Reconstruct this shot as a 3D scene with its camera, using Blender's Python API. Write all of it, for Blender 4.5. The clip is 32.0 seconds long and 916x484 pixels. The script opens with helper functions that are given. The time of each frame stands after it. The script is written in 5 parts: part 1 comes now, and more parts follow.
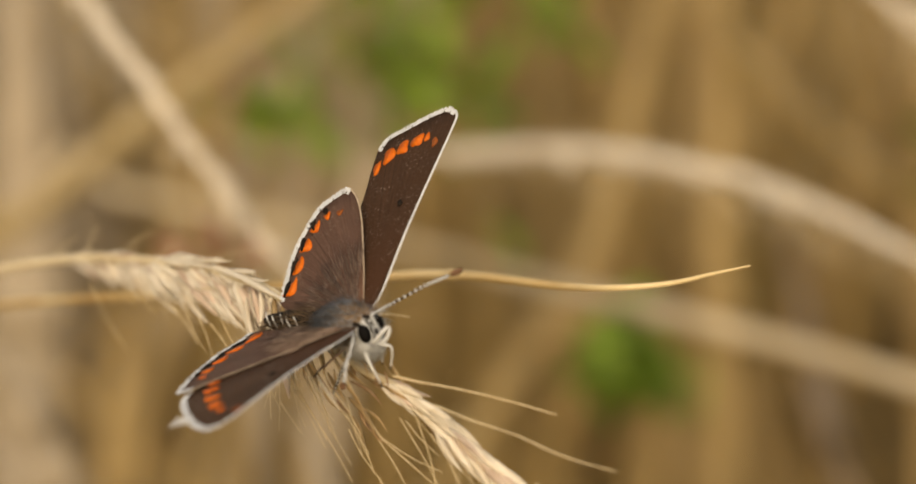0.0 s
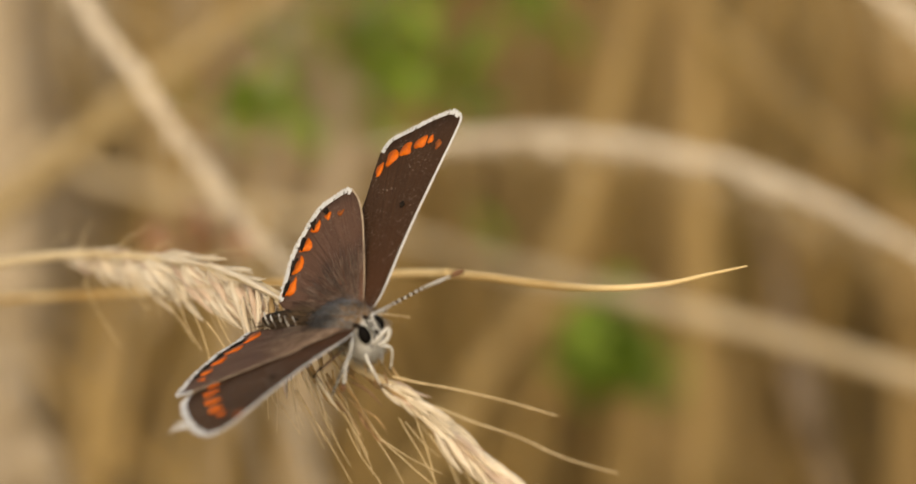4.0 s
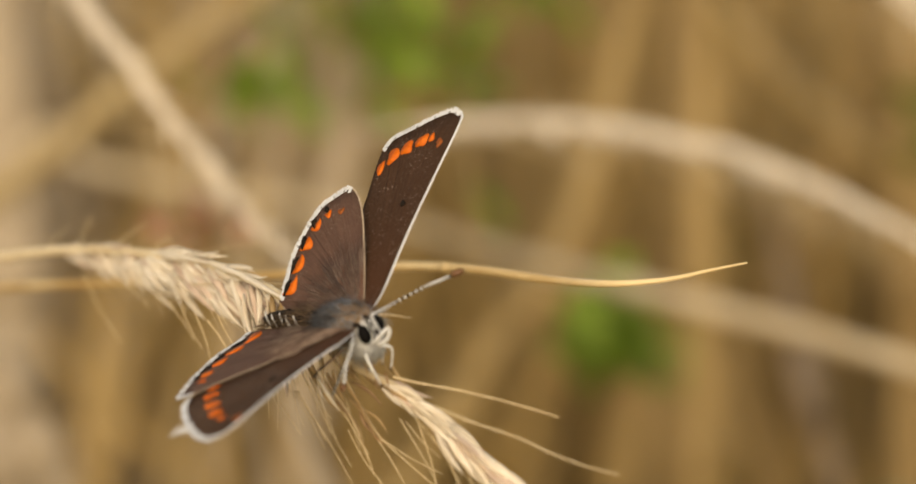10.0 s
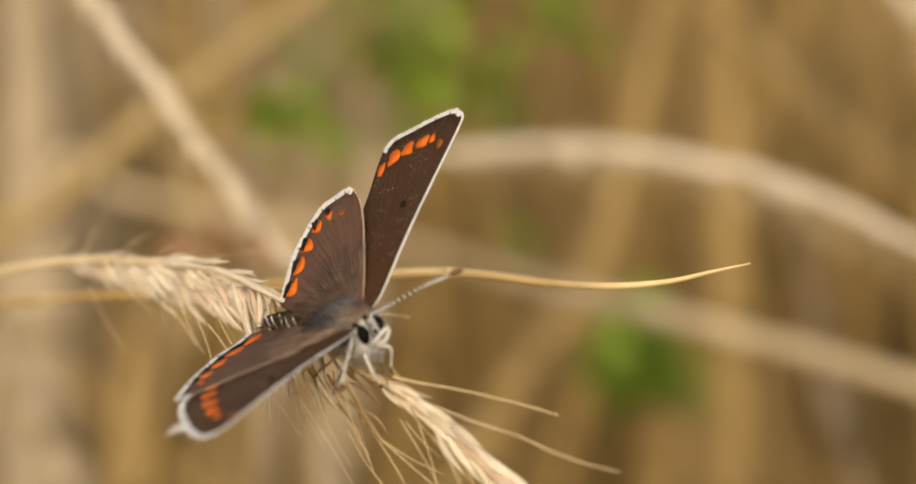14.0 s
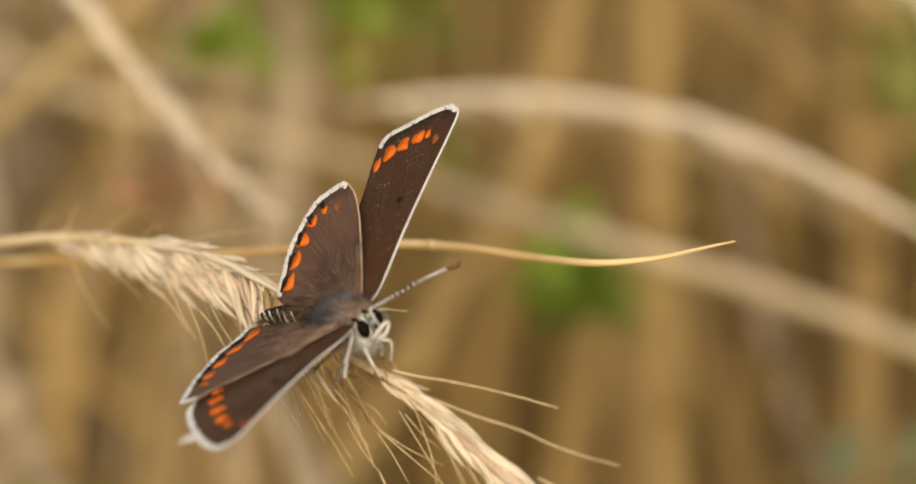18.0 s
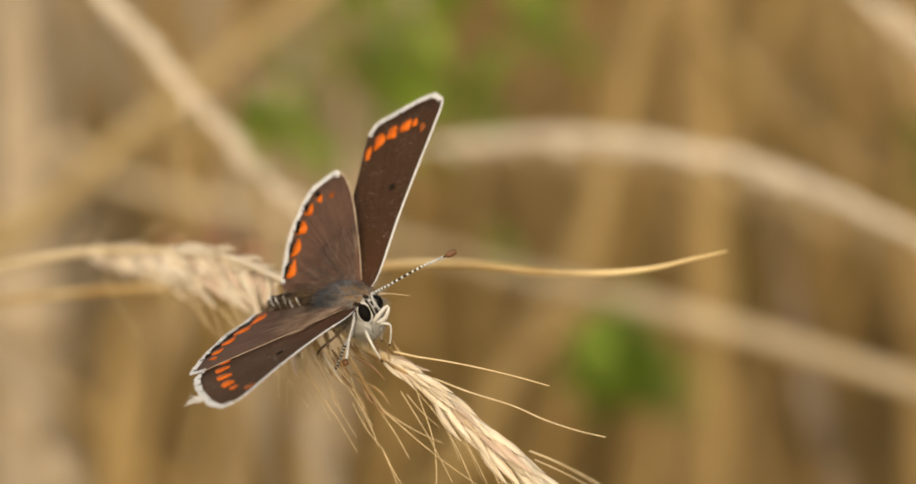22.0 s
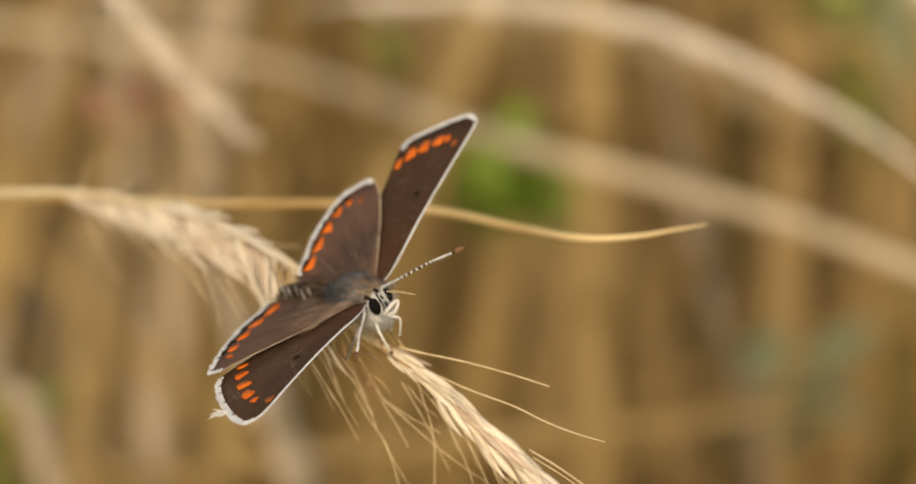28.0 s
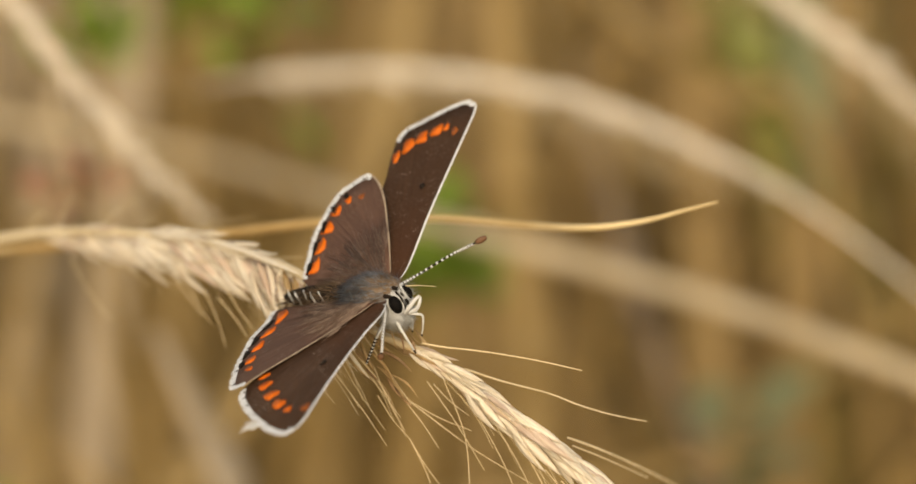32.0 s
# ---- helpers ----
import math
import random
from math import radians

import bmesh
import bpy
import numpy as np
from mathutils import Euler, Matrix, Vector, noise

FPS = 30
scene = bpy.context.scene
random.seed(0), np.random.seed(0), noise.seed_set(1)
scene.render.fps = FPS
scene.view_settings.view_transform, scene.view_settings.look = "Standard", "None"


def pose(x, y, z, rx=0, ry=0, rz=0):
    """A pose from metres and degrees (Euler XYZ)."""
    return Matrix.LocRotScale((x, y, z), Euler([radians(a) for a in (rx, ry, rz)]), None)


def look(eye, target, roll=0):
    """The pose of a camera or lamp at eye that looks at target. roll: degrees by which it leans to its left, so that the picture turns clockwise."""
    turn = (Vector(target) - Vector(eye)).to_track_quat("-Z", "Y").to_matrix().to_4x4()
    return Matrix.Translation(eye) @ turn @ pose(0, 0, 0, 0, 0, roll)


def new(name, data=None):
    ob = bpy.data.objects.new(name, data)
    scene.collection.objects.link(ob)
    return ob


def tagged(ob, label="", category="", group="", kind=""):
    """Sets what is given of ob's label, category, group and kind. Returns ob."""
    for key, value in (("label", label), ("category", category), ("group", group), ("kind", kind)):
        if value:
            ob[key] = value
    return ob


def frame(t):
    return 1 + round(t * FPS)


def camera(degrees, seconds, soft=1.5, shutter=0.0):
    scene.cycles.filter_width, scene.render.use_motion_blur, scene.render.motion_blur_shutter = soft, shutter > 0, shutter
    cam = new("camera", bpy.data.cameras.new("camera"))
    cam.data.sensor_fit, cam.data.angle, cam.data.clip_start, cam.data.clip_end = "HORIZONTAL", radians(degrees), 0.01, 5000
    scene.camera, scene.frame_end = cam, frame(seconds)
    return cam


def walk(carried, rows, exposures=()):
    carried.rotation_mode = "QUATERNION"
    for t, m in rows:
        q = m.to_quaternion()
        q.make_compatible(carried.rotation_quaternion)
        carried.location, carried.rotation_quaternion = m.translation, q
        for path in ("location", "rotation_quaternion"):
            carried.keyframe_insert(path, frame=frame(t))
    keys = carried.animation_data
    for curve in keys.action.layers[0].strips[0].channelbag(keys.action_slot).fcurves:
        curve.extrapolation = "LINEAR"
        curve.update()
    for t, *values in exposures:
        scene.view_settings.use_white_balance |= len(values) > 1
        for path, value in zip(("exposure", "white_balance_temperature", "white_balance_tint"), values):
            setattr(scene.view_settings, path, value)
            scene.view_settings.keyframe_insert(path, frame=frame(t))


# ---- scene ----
MM = 0.001
EYE, TILT = 0.62, -16.0
# Places of small things are given in millimetres in the view frame: x across, y away from the lens, z up, tilted with the lens.
VIEW = pose(0, 0, EYE, TILT, 0, 0)

cam = camera(22.0, 32.0, soft=1.7)
cam.data.dof.use_dof = True
cam.data.dof.focus_distance = 0.1440
cam.data.dof.aperture_fstop = 23.8

# seconds, x, y, z in millimetres, yaw, pitch, roll in degrees
PATH = [
    (0, 0.071, 0.101, 0.077, -0.052, 0.054, 0),
    (0.5, -0.159, 0.713, 0.132, -0.146, 0.024, 0.08),
    (1, -0.017, 0.876, 0.725, -0.06, -0.22, 0.112),
    (1.5, -0.242, 0.823, 0.963, -0.141, -0.318, 0.193),
    (2, -0.498, 1.11, 0.649, -0.264, -0.184, 0.111),
    (2.5, -0.697, 0.945, 0.747, -0.34, -0.236, 0.161),
    (3, -0.457, 1.05, 0.544, -0.241, -0.152, 0.221),
    (3.5, -1.246, 0.889, 1.096, -0.574, -0.374, 0.211),
    (5.5, -1.544, 1.211, 1.019, -0.729, -0.348, -0.03),
    (6, -0.147, 1.656, 0.529, -0.101, -0.155, 0.271),
    (6.5, -0.484, 1.163, 1.103, -0.256, -0.382, 0.212),
    (7, -1.362, 1.173, 1.334, -0.641, -0.481, 0.061),
    (7.5, -0.691, 0.871, 1.292, -0.312, -0.459, 0.352),
    (8, 0.709, 0.555, 1.996, 0.32, -0.743, 0.609),
    (8.5, 1.906, 0.843, 0.934, 0.832, -0.313, 0.676),
    (9, 0.256, 1.312, 1.417, 0.086, -0.536, 0.345),
    (9.5, -1.688, 1.543, 2.789, -0.761, -1.101, 0.15),
    (10, -1.338, 1.358, 2.452, -0.614, -0.941, 0.121),
    (10.5, 0.79, 1.306, 2.06, 0.312, -0.791, 0.219),
    (11, 0.539, 1.439, 1.899, 0.207, -0.729, 0.228),
    (11.5, -1.213, 1.905, 1.754, -0.591, -0.675, -0.199),
    (12, 0.014, 1.62, 1.2, -0.059, -0.444, -0.036),
    (12.5, 1.368, 1.504, 1.542, 0.542, -0.573, 0.078),
    (13, 0.382, 1.806, 0.955, 0.077, -0.338, -0.317),
    (13.5, 0.019, 1.454, 0.138, -0.112, 0.005, -0.54),
    (14, 0.79, 1.865, 0.158, 0.236, -0.011, -0.479),
    (14.5, 1.162, 1.795, 0.766, 0.41, -0.272, -0.346),
    (16.5, 0.788, 1.697, 0.871, 0.265, -0.303, -0.146),
    (17, 0.772, 1.065, 0.99, 0.233, -0.402, -0.336),
    (17.5, -1.141, 0.184, 3.721, -0.578, -1.557, -0.427),
    (18, -4.119, 0.881, 6.137, -1.868, -2.645, -0.838),
    (18.5, -4.418, -0.435, 4.274, -1.98, -1.891, -0.761),
    (19, 0.123, -2.309, 4.102, 0.02, -1.794, 0.394),
    (19.5, 2.977, -4.807, 9.53, 1.36, -3.91, 1.375),
    (20, -0.12, -4.037, 13.127, 0.189, -5.508, 2.612),
    (20.5, -8.986, 0.695, 13.652, -3.603, -6.075, 2.825),
    (21, -4.373, -4.302, 2.417, -1.957, -1.297, -1.051),
    (21.5, 0.534, -8.608, -3.57, -0.141, 1.095, -3.121),
    (22, -0.087, -8.347, -1.795, -0.212, 0.364, -0.805),
    (22.5, -2.588, -8.34, 3.618, -1.152, -1.852, -0.564),
    (23, -5.182, -8.435, 3.53, -2.249, -1.839, -0.84),
    (23.5, -7.68, -7.237, 7.089, -3.313, -3.357, -1.502),
    (24, -7.336, -9.178, 9.962, -2.978, -4.463, 0.051),
    (24.5, -5.909, -13.969, 7.441, -2.417, -3.396, -0.807),
    (25, -11.236, -9.836, 7.732, -4.594, -3.68, -1.039),
    (25.5, -10.573, -14.725, 9.001, -4.262, -4.048, -1.564),
    (27.5, -12.031, -8.714, 10.201, -5.034, -4.616, -2.322),
    (28, -10.295, -10.855, 14.541, -3.998, -5.903, 1.123),
    (28.5, -13.972, -8.351, 12.033, -5.166, -5.108, 0.435),
    (29, -16.123, -7.128, 5.96, -5.752, -3.644, -1.586),
    (29.5, -12.752, -8.105, 4.553, -5.281, -3.525, -1.962),
    (30, -10.043, -10.099, 6.234, -5.04, -3.448, -0.871),
    (30.5, -10.794, -8.924, 4.831, -5.172, -3.228, -0.702),
    (31, -7.774, -9.716, 1.783, -4.569, -2.353, -0.874),
    (31.5, -10.362, -9.145, 3.779, -5.21, -2.76, -2.073),
    (32, -17.023, -5.183, 7.194, -6.404, -3.487, -3.382),
]
walk(cam, [(t, VIEW @ pose(x * MM, y * MM, z * MM) @ pose(0, 0, 0, 90 + pitch, 0, yaw) @ pose(0, 0, 0, 0, 0, roll))
           for t, x, y, z, yaw, pitch, roll in PATH],
     exposures=[(0, -0.31, 10550, 11), (6, -0.28, 10550, 11), (9, -0.24, 10550, 11), (14, -0.17, 10450, 11), (20, -0.17, 10450, 11), (32, -0.15, 10350, 10)])

# ---- light ----
world = bpy.data.worlds.new("sky")
scene.world = world
world.use_nodes = True
sky = world.node_tree.nodes.new("ShaderNodeTexSky")
sky.sky_type, sky.sun_disc = "NISHITA", False
sky.sun_elevation, sky.sun_rotation = radians(40), radians(192)
world.node_tree.links.new(sky.outputs["Color"], world.node_tree.nodes["Background"].inputs["Color"])
world.node_tree.nodes["Background"].inputs["Strength"].default_value = 0.15
sun = new("sun", bpy.data.lights.new("sun", "SUN"))
sun.data.energy, sun.data.angle, sun.data.color = 2.9, radians(70), (1.0, 0.93, 0.82)
sun.matrix_world = look((0, 0, 5), Vector((0, 0, 5)) - Vector((math.sin(radians(192)) * math.cos(radians(40)), math.cos(radians(192)) * math.cos(radians(40)), math.sin(radians(40)))))


# ---- materials ----
def material(name, a, b, grain=900.0, blotch=120.0, rough=0.6, bump=0.3, stretch=(1, 1, 1), spread=0.0, islands=False, sheen=0.0, coord="Object", spec=0.4, inner=0.0, lets=0.0):
    """Two colours mixed at two scales, with a fine relief. spread: how far pieces differ in lightness."""
    mat = bpy.data.materials.new(name)
    mat.use_nodes = True
    nodes, links = mat.node_tree.nodes, mat.node_tree.links
    shader = nodes["Principled BSDF"]
    place = nodes.new("ShaderNodeTexCoord")
    scale = nodes.new("ShaderNodeMapping")
    scale.inputs["Scale"].default_value = stretch
    links.new(place.outputs[coord], scale.inputs["Vector"])
    fine, wide = nodes.new("ShaderNodeTexNoise"), nodes.new("ShaderNodeTexNoise")
    fine.inputs["Scale"].default_value, fine.inputs["Detail"].default_value = grain, 5
    wide.inputs["Scale"].default_value, wide.inputs["Detail"].default_value = blotch, 2
    for tex in (fine, wide):
        links.new(scale.outputs["Vector"], tex.inputs["Vector"])
    add = nodes.new("ShaderNodeMath")
    add.operation = "ADD"
    links.new(fine.outputs["Fac"], add.inputs[0])
    links.new(wide.outputs["Fac"], add.inputs[1])
    ramp = nodes.new("ShaderNodeMapRange")
    ramp.inputs["From Min"].default_value, ramp.inputs["From Max"].default_value = 0.72, 1.28
    links.new(add.outputs[0], ramp.inputs["Value"])
    mix = nodes.new("ShaderNodeMix")
    mix.data_type = "RGBA"
    mix.inputs["A"].default_value, mix.inputs["B"].default_value = (*a, 1), (*b, 1)
    links.new(ramp.outputs[0], mix.inputs["Factor"])
    colour = mix.outputs["Result"]
    if spread:
        source = nodes.new("ShaderNodeNewGeometry" if islands else "ShaderNodeObjectInfo")
        span = nodes.new("ShaderNodeMapRange")
        span.inputs["To Min"].default_value, span.inputs["To Max"].default_value = 1 - spread, 1 + spread
        links.new(source.outputs["Random Per Island" if islands else "Random"], span.inputs["Value"])
        hue = nodes.new("ShaderNodeHueSaturation")
        links.new(span.outputs[0], hue.inputs["Value"])
        links.new(colour, hue.inputs["Color"])
        colour = hue.outputs["Color"]
    links.new(colour, shader.inputs["Base Color"])
    relief = nodes.new("ShaderNodeBump")
    relief.inputs["Strength"].default_value, relief.inputs["Distance"].default_value = bump, 0.0002
    links.new(fine.outputs["Fac"], relief.inputs["Height"])
    links.new(relief.outputs["Normal"], shader.inputs["Normal"])
    shader.inputs["Roughness"].default_value = rough
    shader.inputs["Specular IOR Level"].default_value = spec
    shader.inputs["Sheen Weight"].default_value = sheen
    if inner:
        shader.inputs["Subsurface Weight"].default_value = inner
        shader.inputs["Subsurface Radius"].default_value = (0.002, 0.0014, 0.0008)
        shader.inputs["Subsurface Scale"].default_value = 0.3
    if lets:
        glow = nodes.new("ShaderNodeBsdfTranslucent")
        both = nodes.new("ShaderNodeMixShader")
        both.inputs["Fac"].default_value = lets
        links.new(colour, glow.inputs["Color"])
        links.new(shader.outputs["BSDF"], both.inputs[1])
        links.new(glow.outputs["BSDF"], both.inputs[2])
        links.new(both.outputs["Shader"], nodes["Material Output"].inputs["Surface"])
    return mat


SOIL = material("dry_soil", (0.28, 0.19, 0.082), (0.40, 0.285, 0.135), 60, 7, 0.95, 0.6)
THATCH = material("dry_thatch", (0.32, 0.212, 0.082), (0.45, 0.315, 0.138), 300, 30, 0.8, 0.3, spread=0.25, islands=True)
STRAW = material("straw", (0.68, 0.55, 0.37), (0.88, 0.77, 0.57), 1500, 160, 0.55, 0.4, spread=0.12)
HUSK = material("pale_husk", (0.80, 0.70, 0.57), (0.95, 0.91, 0.84), 26, 5, 0.55, 0.7, (1, 1, 0.13), spread=0.12, lets=0.12)
HUSK_PINK = material("pinkish_husk", (0.56, 0.42, 0.345), (0.86, 0.735, 0.645), 26, 5, 0.55, 0.6, (1, 1, 0.13), spread=0.15, lets=0.12)
HUSK_BROWN = material("brown_husk", (0.22, 0.105, 0.045), (0.55, 0.36, 0.22), 26, 5, 0.55, 0.6, (1, 1, 0.13), spread=0.3)
HUSK_GOLD = material("golden_husk", (0.40, 0.26, 0.125), (0.70, 0.52, 0.31), 26, 5, 0.55, 0.6, (1, 1, 0.13), spread=0.2, lets=0.3)
AWN = material("awn", (0.60, 0.47, 0.29), (0.78, 0.65, 0.45), 1500, 200, 0.5, 0.2, spread=0.15)
GOLD = material("golden_straw", (0.47, 0.28, 0.09), (0.82, 0.66, 0.40), 260, 90, 0.45, 0.4, (0.25, 1, 1))
CREAM = material("bleached_straw", (0.66, 0.59, 0.50), (0.81, 0.745, 0.66), 900, 90, 0.6, 0.4, spread=0.1)
BLEACHED = material("bleached_husk", (0.70, 0.64, 0.565), (0.87, 0.82, 0.745), 20, 4, 0.6, 0.5, (1, 1, 0.2), spread=0.10)
HALF = material("dull_straw", (0.33, 0.245, 0.125), (0.45, 0.345, 0.19), 900, 90, 0.6, 0.4, spread=0.1)
PALE = material("pale_straw", (0.50, 0.41, 0.285), (0.65, 0.55, 0.41), 900, 90, 0.6, 0.4, spread=0.1)
OLIVE = material("olive_straw", (0.205, 0.16, 0.05), (0.30, 0.235, 0.08), 700, 60, 0.6, 0.4, spread=0.12)
OLD = material("old_straw", (0.38, 0.27, 0.125), (0.52, 0.39, 0.20), 900, 90, 0.6, 0.4, spread=0.1)
TAN = material("tan_straw", (0.265, 0.178, 0.073), (0.355, 0.25, 0.114), 700, 60, 0.6, 0.4, spread=0.1)
GREY = material("shaded_gap_grey", (0.19, 0.142, 0.105), (0.26, 0.20, 0.15), 500, 60, 0.8, 0.4)
DUSK = material("brown_straw", (0.21, 0.138, 0.057), (0.28, 0.19, 0.085), 700, 60, 0.6, 0.4, spread=0.12)
MILKY = material("milky_straw", (0.33, 0.268, 0.20), (0.41, 0.34, 0.26), 900, 90, 0.6, 0.4, spread=0.10)
FADED = material("faded_straw", (0.275, 0.19, 0.086), (0.375, 0.27, 0.13), 900, 90, 0.6, 0.4, spread=0.12)
GREEN = material("fresh_leaf", (0.165, 0.275, 0.034), (0.24, 0.36, 0.056), 600, 70, 0.5, 0.3, lets=0.12)
VERDANT = material("olive_green_leaf", (0.15, 0.175, 0.04), (0.21, 0.235, 0.06), 600, 70, 0.5, 0.3)
SAGE = material("sage_leaf", (0.185, 0.22, 0.125), (0.255, 0.29, 0.175), 600, 70, 0.6, 0.3, lets=0.25)
PINK = material("faded_petal", (0.40, 0.19, 0.12), (0.50, 0.27, 0.18), 600, 70, 0.6, 0.3)


def wing_material(name, a, b, root):
    """Brown scales with darker veins, a warmer root and loose pale scales."""
    mat = material(name, a, b, 150, 14, 0.6, 0.8, (1, 0.16, 1), coord="UV", spec=0.12)
    nodes, links = mat.node_tree.nodes, mat.node_tree.links
    shader = nodes["Principled BSDF"]
    colour = shader.inputs["Base Color"].links[0].from_socket
    place = nodes.new("ShaderNodeTexCoord")
    split = nodes.new("ShaderNodeSeparateXYZ")
    links.new(place.outputs["UV"], split.inputs[0])

    def span(value, low, high, a=0.0, b=1.0):
        node = nodes.new("ShaderNodeMapRange")
        for key, one in (("From Min", low), ("From Max", high), ("To Min", a), ("To Max", b)):
            node.inputs[key].default_value = one
        links.new(value, node.inputs["Value"])
        return node.outputs[0]

    def maths(kind, a, b):
        node = nodes.new("ShaderNodeMath")
        node.operation = kind
        for n, one in enumerate((a, b)):
            if isinstance(one, float):
                node.inputs[n].default_value = one
            else:
                links.new(one, node.inputs[n])
        return node.outputs[0]

    def blend(amount, first, second):
        node = nodes.new("ShaderNodeMix")
        node.data_type = "RGBA"
        links.new(amount, node.inputs["Factor"])
        links.new(first, node.inputs["A"])
        node.inputs["B"].default_value = (*second, 1)
        return node.outputs["Result"]
    colour = blend(span(split.outputs["Y"], 0.55, 0.05, 0.0, 0.75), colour, root)
    wave = maths("COSINE", maths("MULTIPLY", split.outputs["X"], 2 * math.pi), 0.0)
    vein = maths("MULTIPLY", span(wave, 0.90, 1.0), span(split.outputs["Y"], 0.25, 0.45, 0.0, 0.25))
    colour = blend(vein, colour, (0.022, 0.014, 0.011))
    dust = nodes.new("ShaderNodeTexNoise")
    dust.inputs["Scale"].default_value, dust.inputs["Detail"].default_value = 7500, 2
    links.new(place.outputs["Object"], dust.inputs["Vector"])
    patch = nodes.new("ShaderNodeTexNoise")
    patch.inputs["Scale"].default_value = 500
    links.new(place.outputs["Object"], patch.inputs["Vector"])
    loose = maths("MULTIPLY", span(dust.outputs["Fac"], 0.60, 0.67), span(patch.outputs["Fac"], 0.42, 0.62, 0.05, 0.5))
    colour = blend(loose, colour, (0.50, 0.42, 0.375))
    links.new(colour, shader.inputs["Base Color"])
    return mat


WING = wing_material("forewing_scales", (0.046, 0.024, 0.015), (0.15, 0.078, 0.05), (0.14, 0.062, 0.037))
WING_HIND = wing_material("hindwing_scales", (0.10, 0.054, 0.043), (0.275, 0.162, 0.134), (0.38, 0.21, 0.155))
FRINGE = material("white_fringe", (0.56, 0.60, 0.675), (0.74, 0.78, 0.85), 3000, 600, 0.7, 0.4)
BEIGE = material("beige_edge", (0.36, 0.28, 0.22), (0.56, 0.46, 0.37), 3000, 600, 0.7, 0.4)
ORANGE = material("orange_scales", (0.64, 0.105, 0.005), (0.82, 0.175, 0.012), 5000, 900, 0.6, 0.4)
RUST = material("rust_scales", (0.26, 0.065, 0.012), (0.40, 0.10, 0.015), 5000, 900, 0.6, 0.4)
DARK = material("dark_scales", (0.012, 0.009, 0.008), (0.028, 0.02, 0.016), 4000, 700, 0.7, 0.4, spec=0.1)
FUR_GREY = material("blue_grey_fur", (0.10, 0.105, 0.122), (0.29, 0.30, 0.34), 3000, 700, 0.55, 0.2, spread=0.4, islands=True)
FUR_BROWN = material("brown_fur", (0.10, 0.062, 0.036), (0.23, 0.15, 0.09), 3000, 700, 0.55, 0.2, spread=0.35, islands=True)
FUR_DUST = material("dusty_hair", (0.19, 0.125, 0.10), (0.40, 0.30, 0.255), 3000, 700, 0.5, 0.2, spread=0.5, islands=True)
FUR_WHITE = material("white_fur", (0.50, 0.525, 0.56), (0.72, 0.745, 0.78), 3000, 700, 0.6, 0.3, spread=0.15, islands=True)
EYE_BLACK = material("eye_black", (0.003, 0.003, 0.003), (0.006, 0.005, 0.005), 6000, 900, 0.6, 0.1, spec=0.08)
CLUB = material("club_brown", (0.12, 0.055, 0.028), (0.22, 0.11, 0.06), 4000, 800, 0.5, 0.2)


# ---- building ----
def V(p):
    return VIEW @ (Vector(p) * MM)


GROUPS = {"green_weed": "green weeds in the dry grass", "sage_weed": "grey-green weeds", "grass_ear": "dry grass ears", "grass_stalk": "dry grass stalks", "dry_grass_plant": "dead grass blades", "green_grass_plant": "green grass blades"}


def thing(name, m, label, category, group="", kind=""):
    ob = new(name)
    ob.matrix_basis = m
    ob.empty_display_size = 0.005
    return tagged(ob, label, category, group or GROUPS.get(name, ""), kind)


def mesh_of(name, bm, mat):
    data = bpy.data.meshes.new(name)
    bm.to_mesh(data)
    bm.free()
    for face in data.polygons:
        face.use_smooth = True
    for one in (mat if isinstance(mat, (list, tuple)) else (mat,)):
        data.materials.append(one)
    return data


def part(name, bm, mat, parent, label="", m=None):
    """One mesh object under a thing or a part; bm may be finished mesh data that pieces share."""
    ob = new(name, bm if isinstance(bm, bpy.types.Mesh) else mesh_of(name, bm, mat))
    ob.parent = parent
    if m is not None:
        ob.matrix_basis = m
    return tagged(ob, label)


def glide(points, steps=6):
    """A smooth line through the points."""
    pts = [Vector(p) for p in points]
    ends = [2 * pts[0] - pts[1], *pts, 2 * pts[-1] - pts[-2]]
    out = []
    for a, b, c, d in zip(ends, ends[1:], ends[2:], ends[3:]):
        for k in range(steps):
            s = k / steps
            out.append(0.5 * (2 * b + (c - a) * s + (2 * a - 5 * b + 4 * c - d) * s * s + (3 * b - a - 3 * c + d) * s ** 3))
    return out + [pts[-1]]


def tube(bm, line, radius, sides=8, flat=1.0):
    """A round or flattened tube along a line; radius is a number or a function of 0 to 1."""
    rings, up = [], Vector((0, 0, 1))
    n = len(line)
    for k, p in enumerate(line):
        along = (line[min(k + 1, n - 1)] - line[max(k - 1, 0)]).normalized()
        side = along.cross(up)
        side = side.normalized() if side.length > 0.05 else along.cross(Vector((0, 1, 0))).normalized()
        over = side.cross(along)
        r = radius(k / (n - 1)) if callable(radius) else radius
        rings.append([bm.verts.new(p + r * (math.cos(a) * side + flat * math.sin(a) * over)) for a in (2 * math.pi * i / sides for i in range(sides))])
    for a, b in zip(rings, rings[1:]):
        for i in range(sides):
            bm.faces.new((a[i], a[(i + 1) % sides], b[(i + 1) % sides], b[i]))
    bm.faces.new(rings[0][::-1])
    bm.faces.new(rings[-1])
    return bm


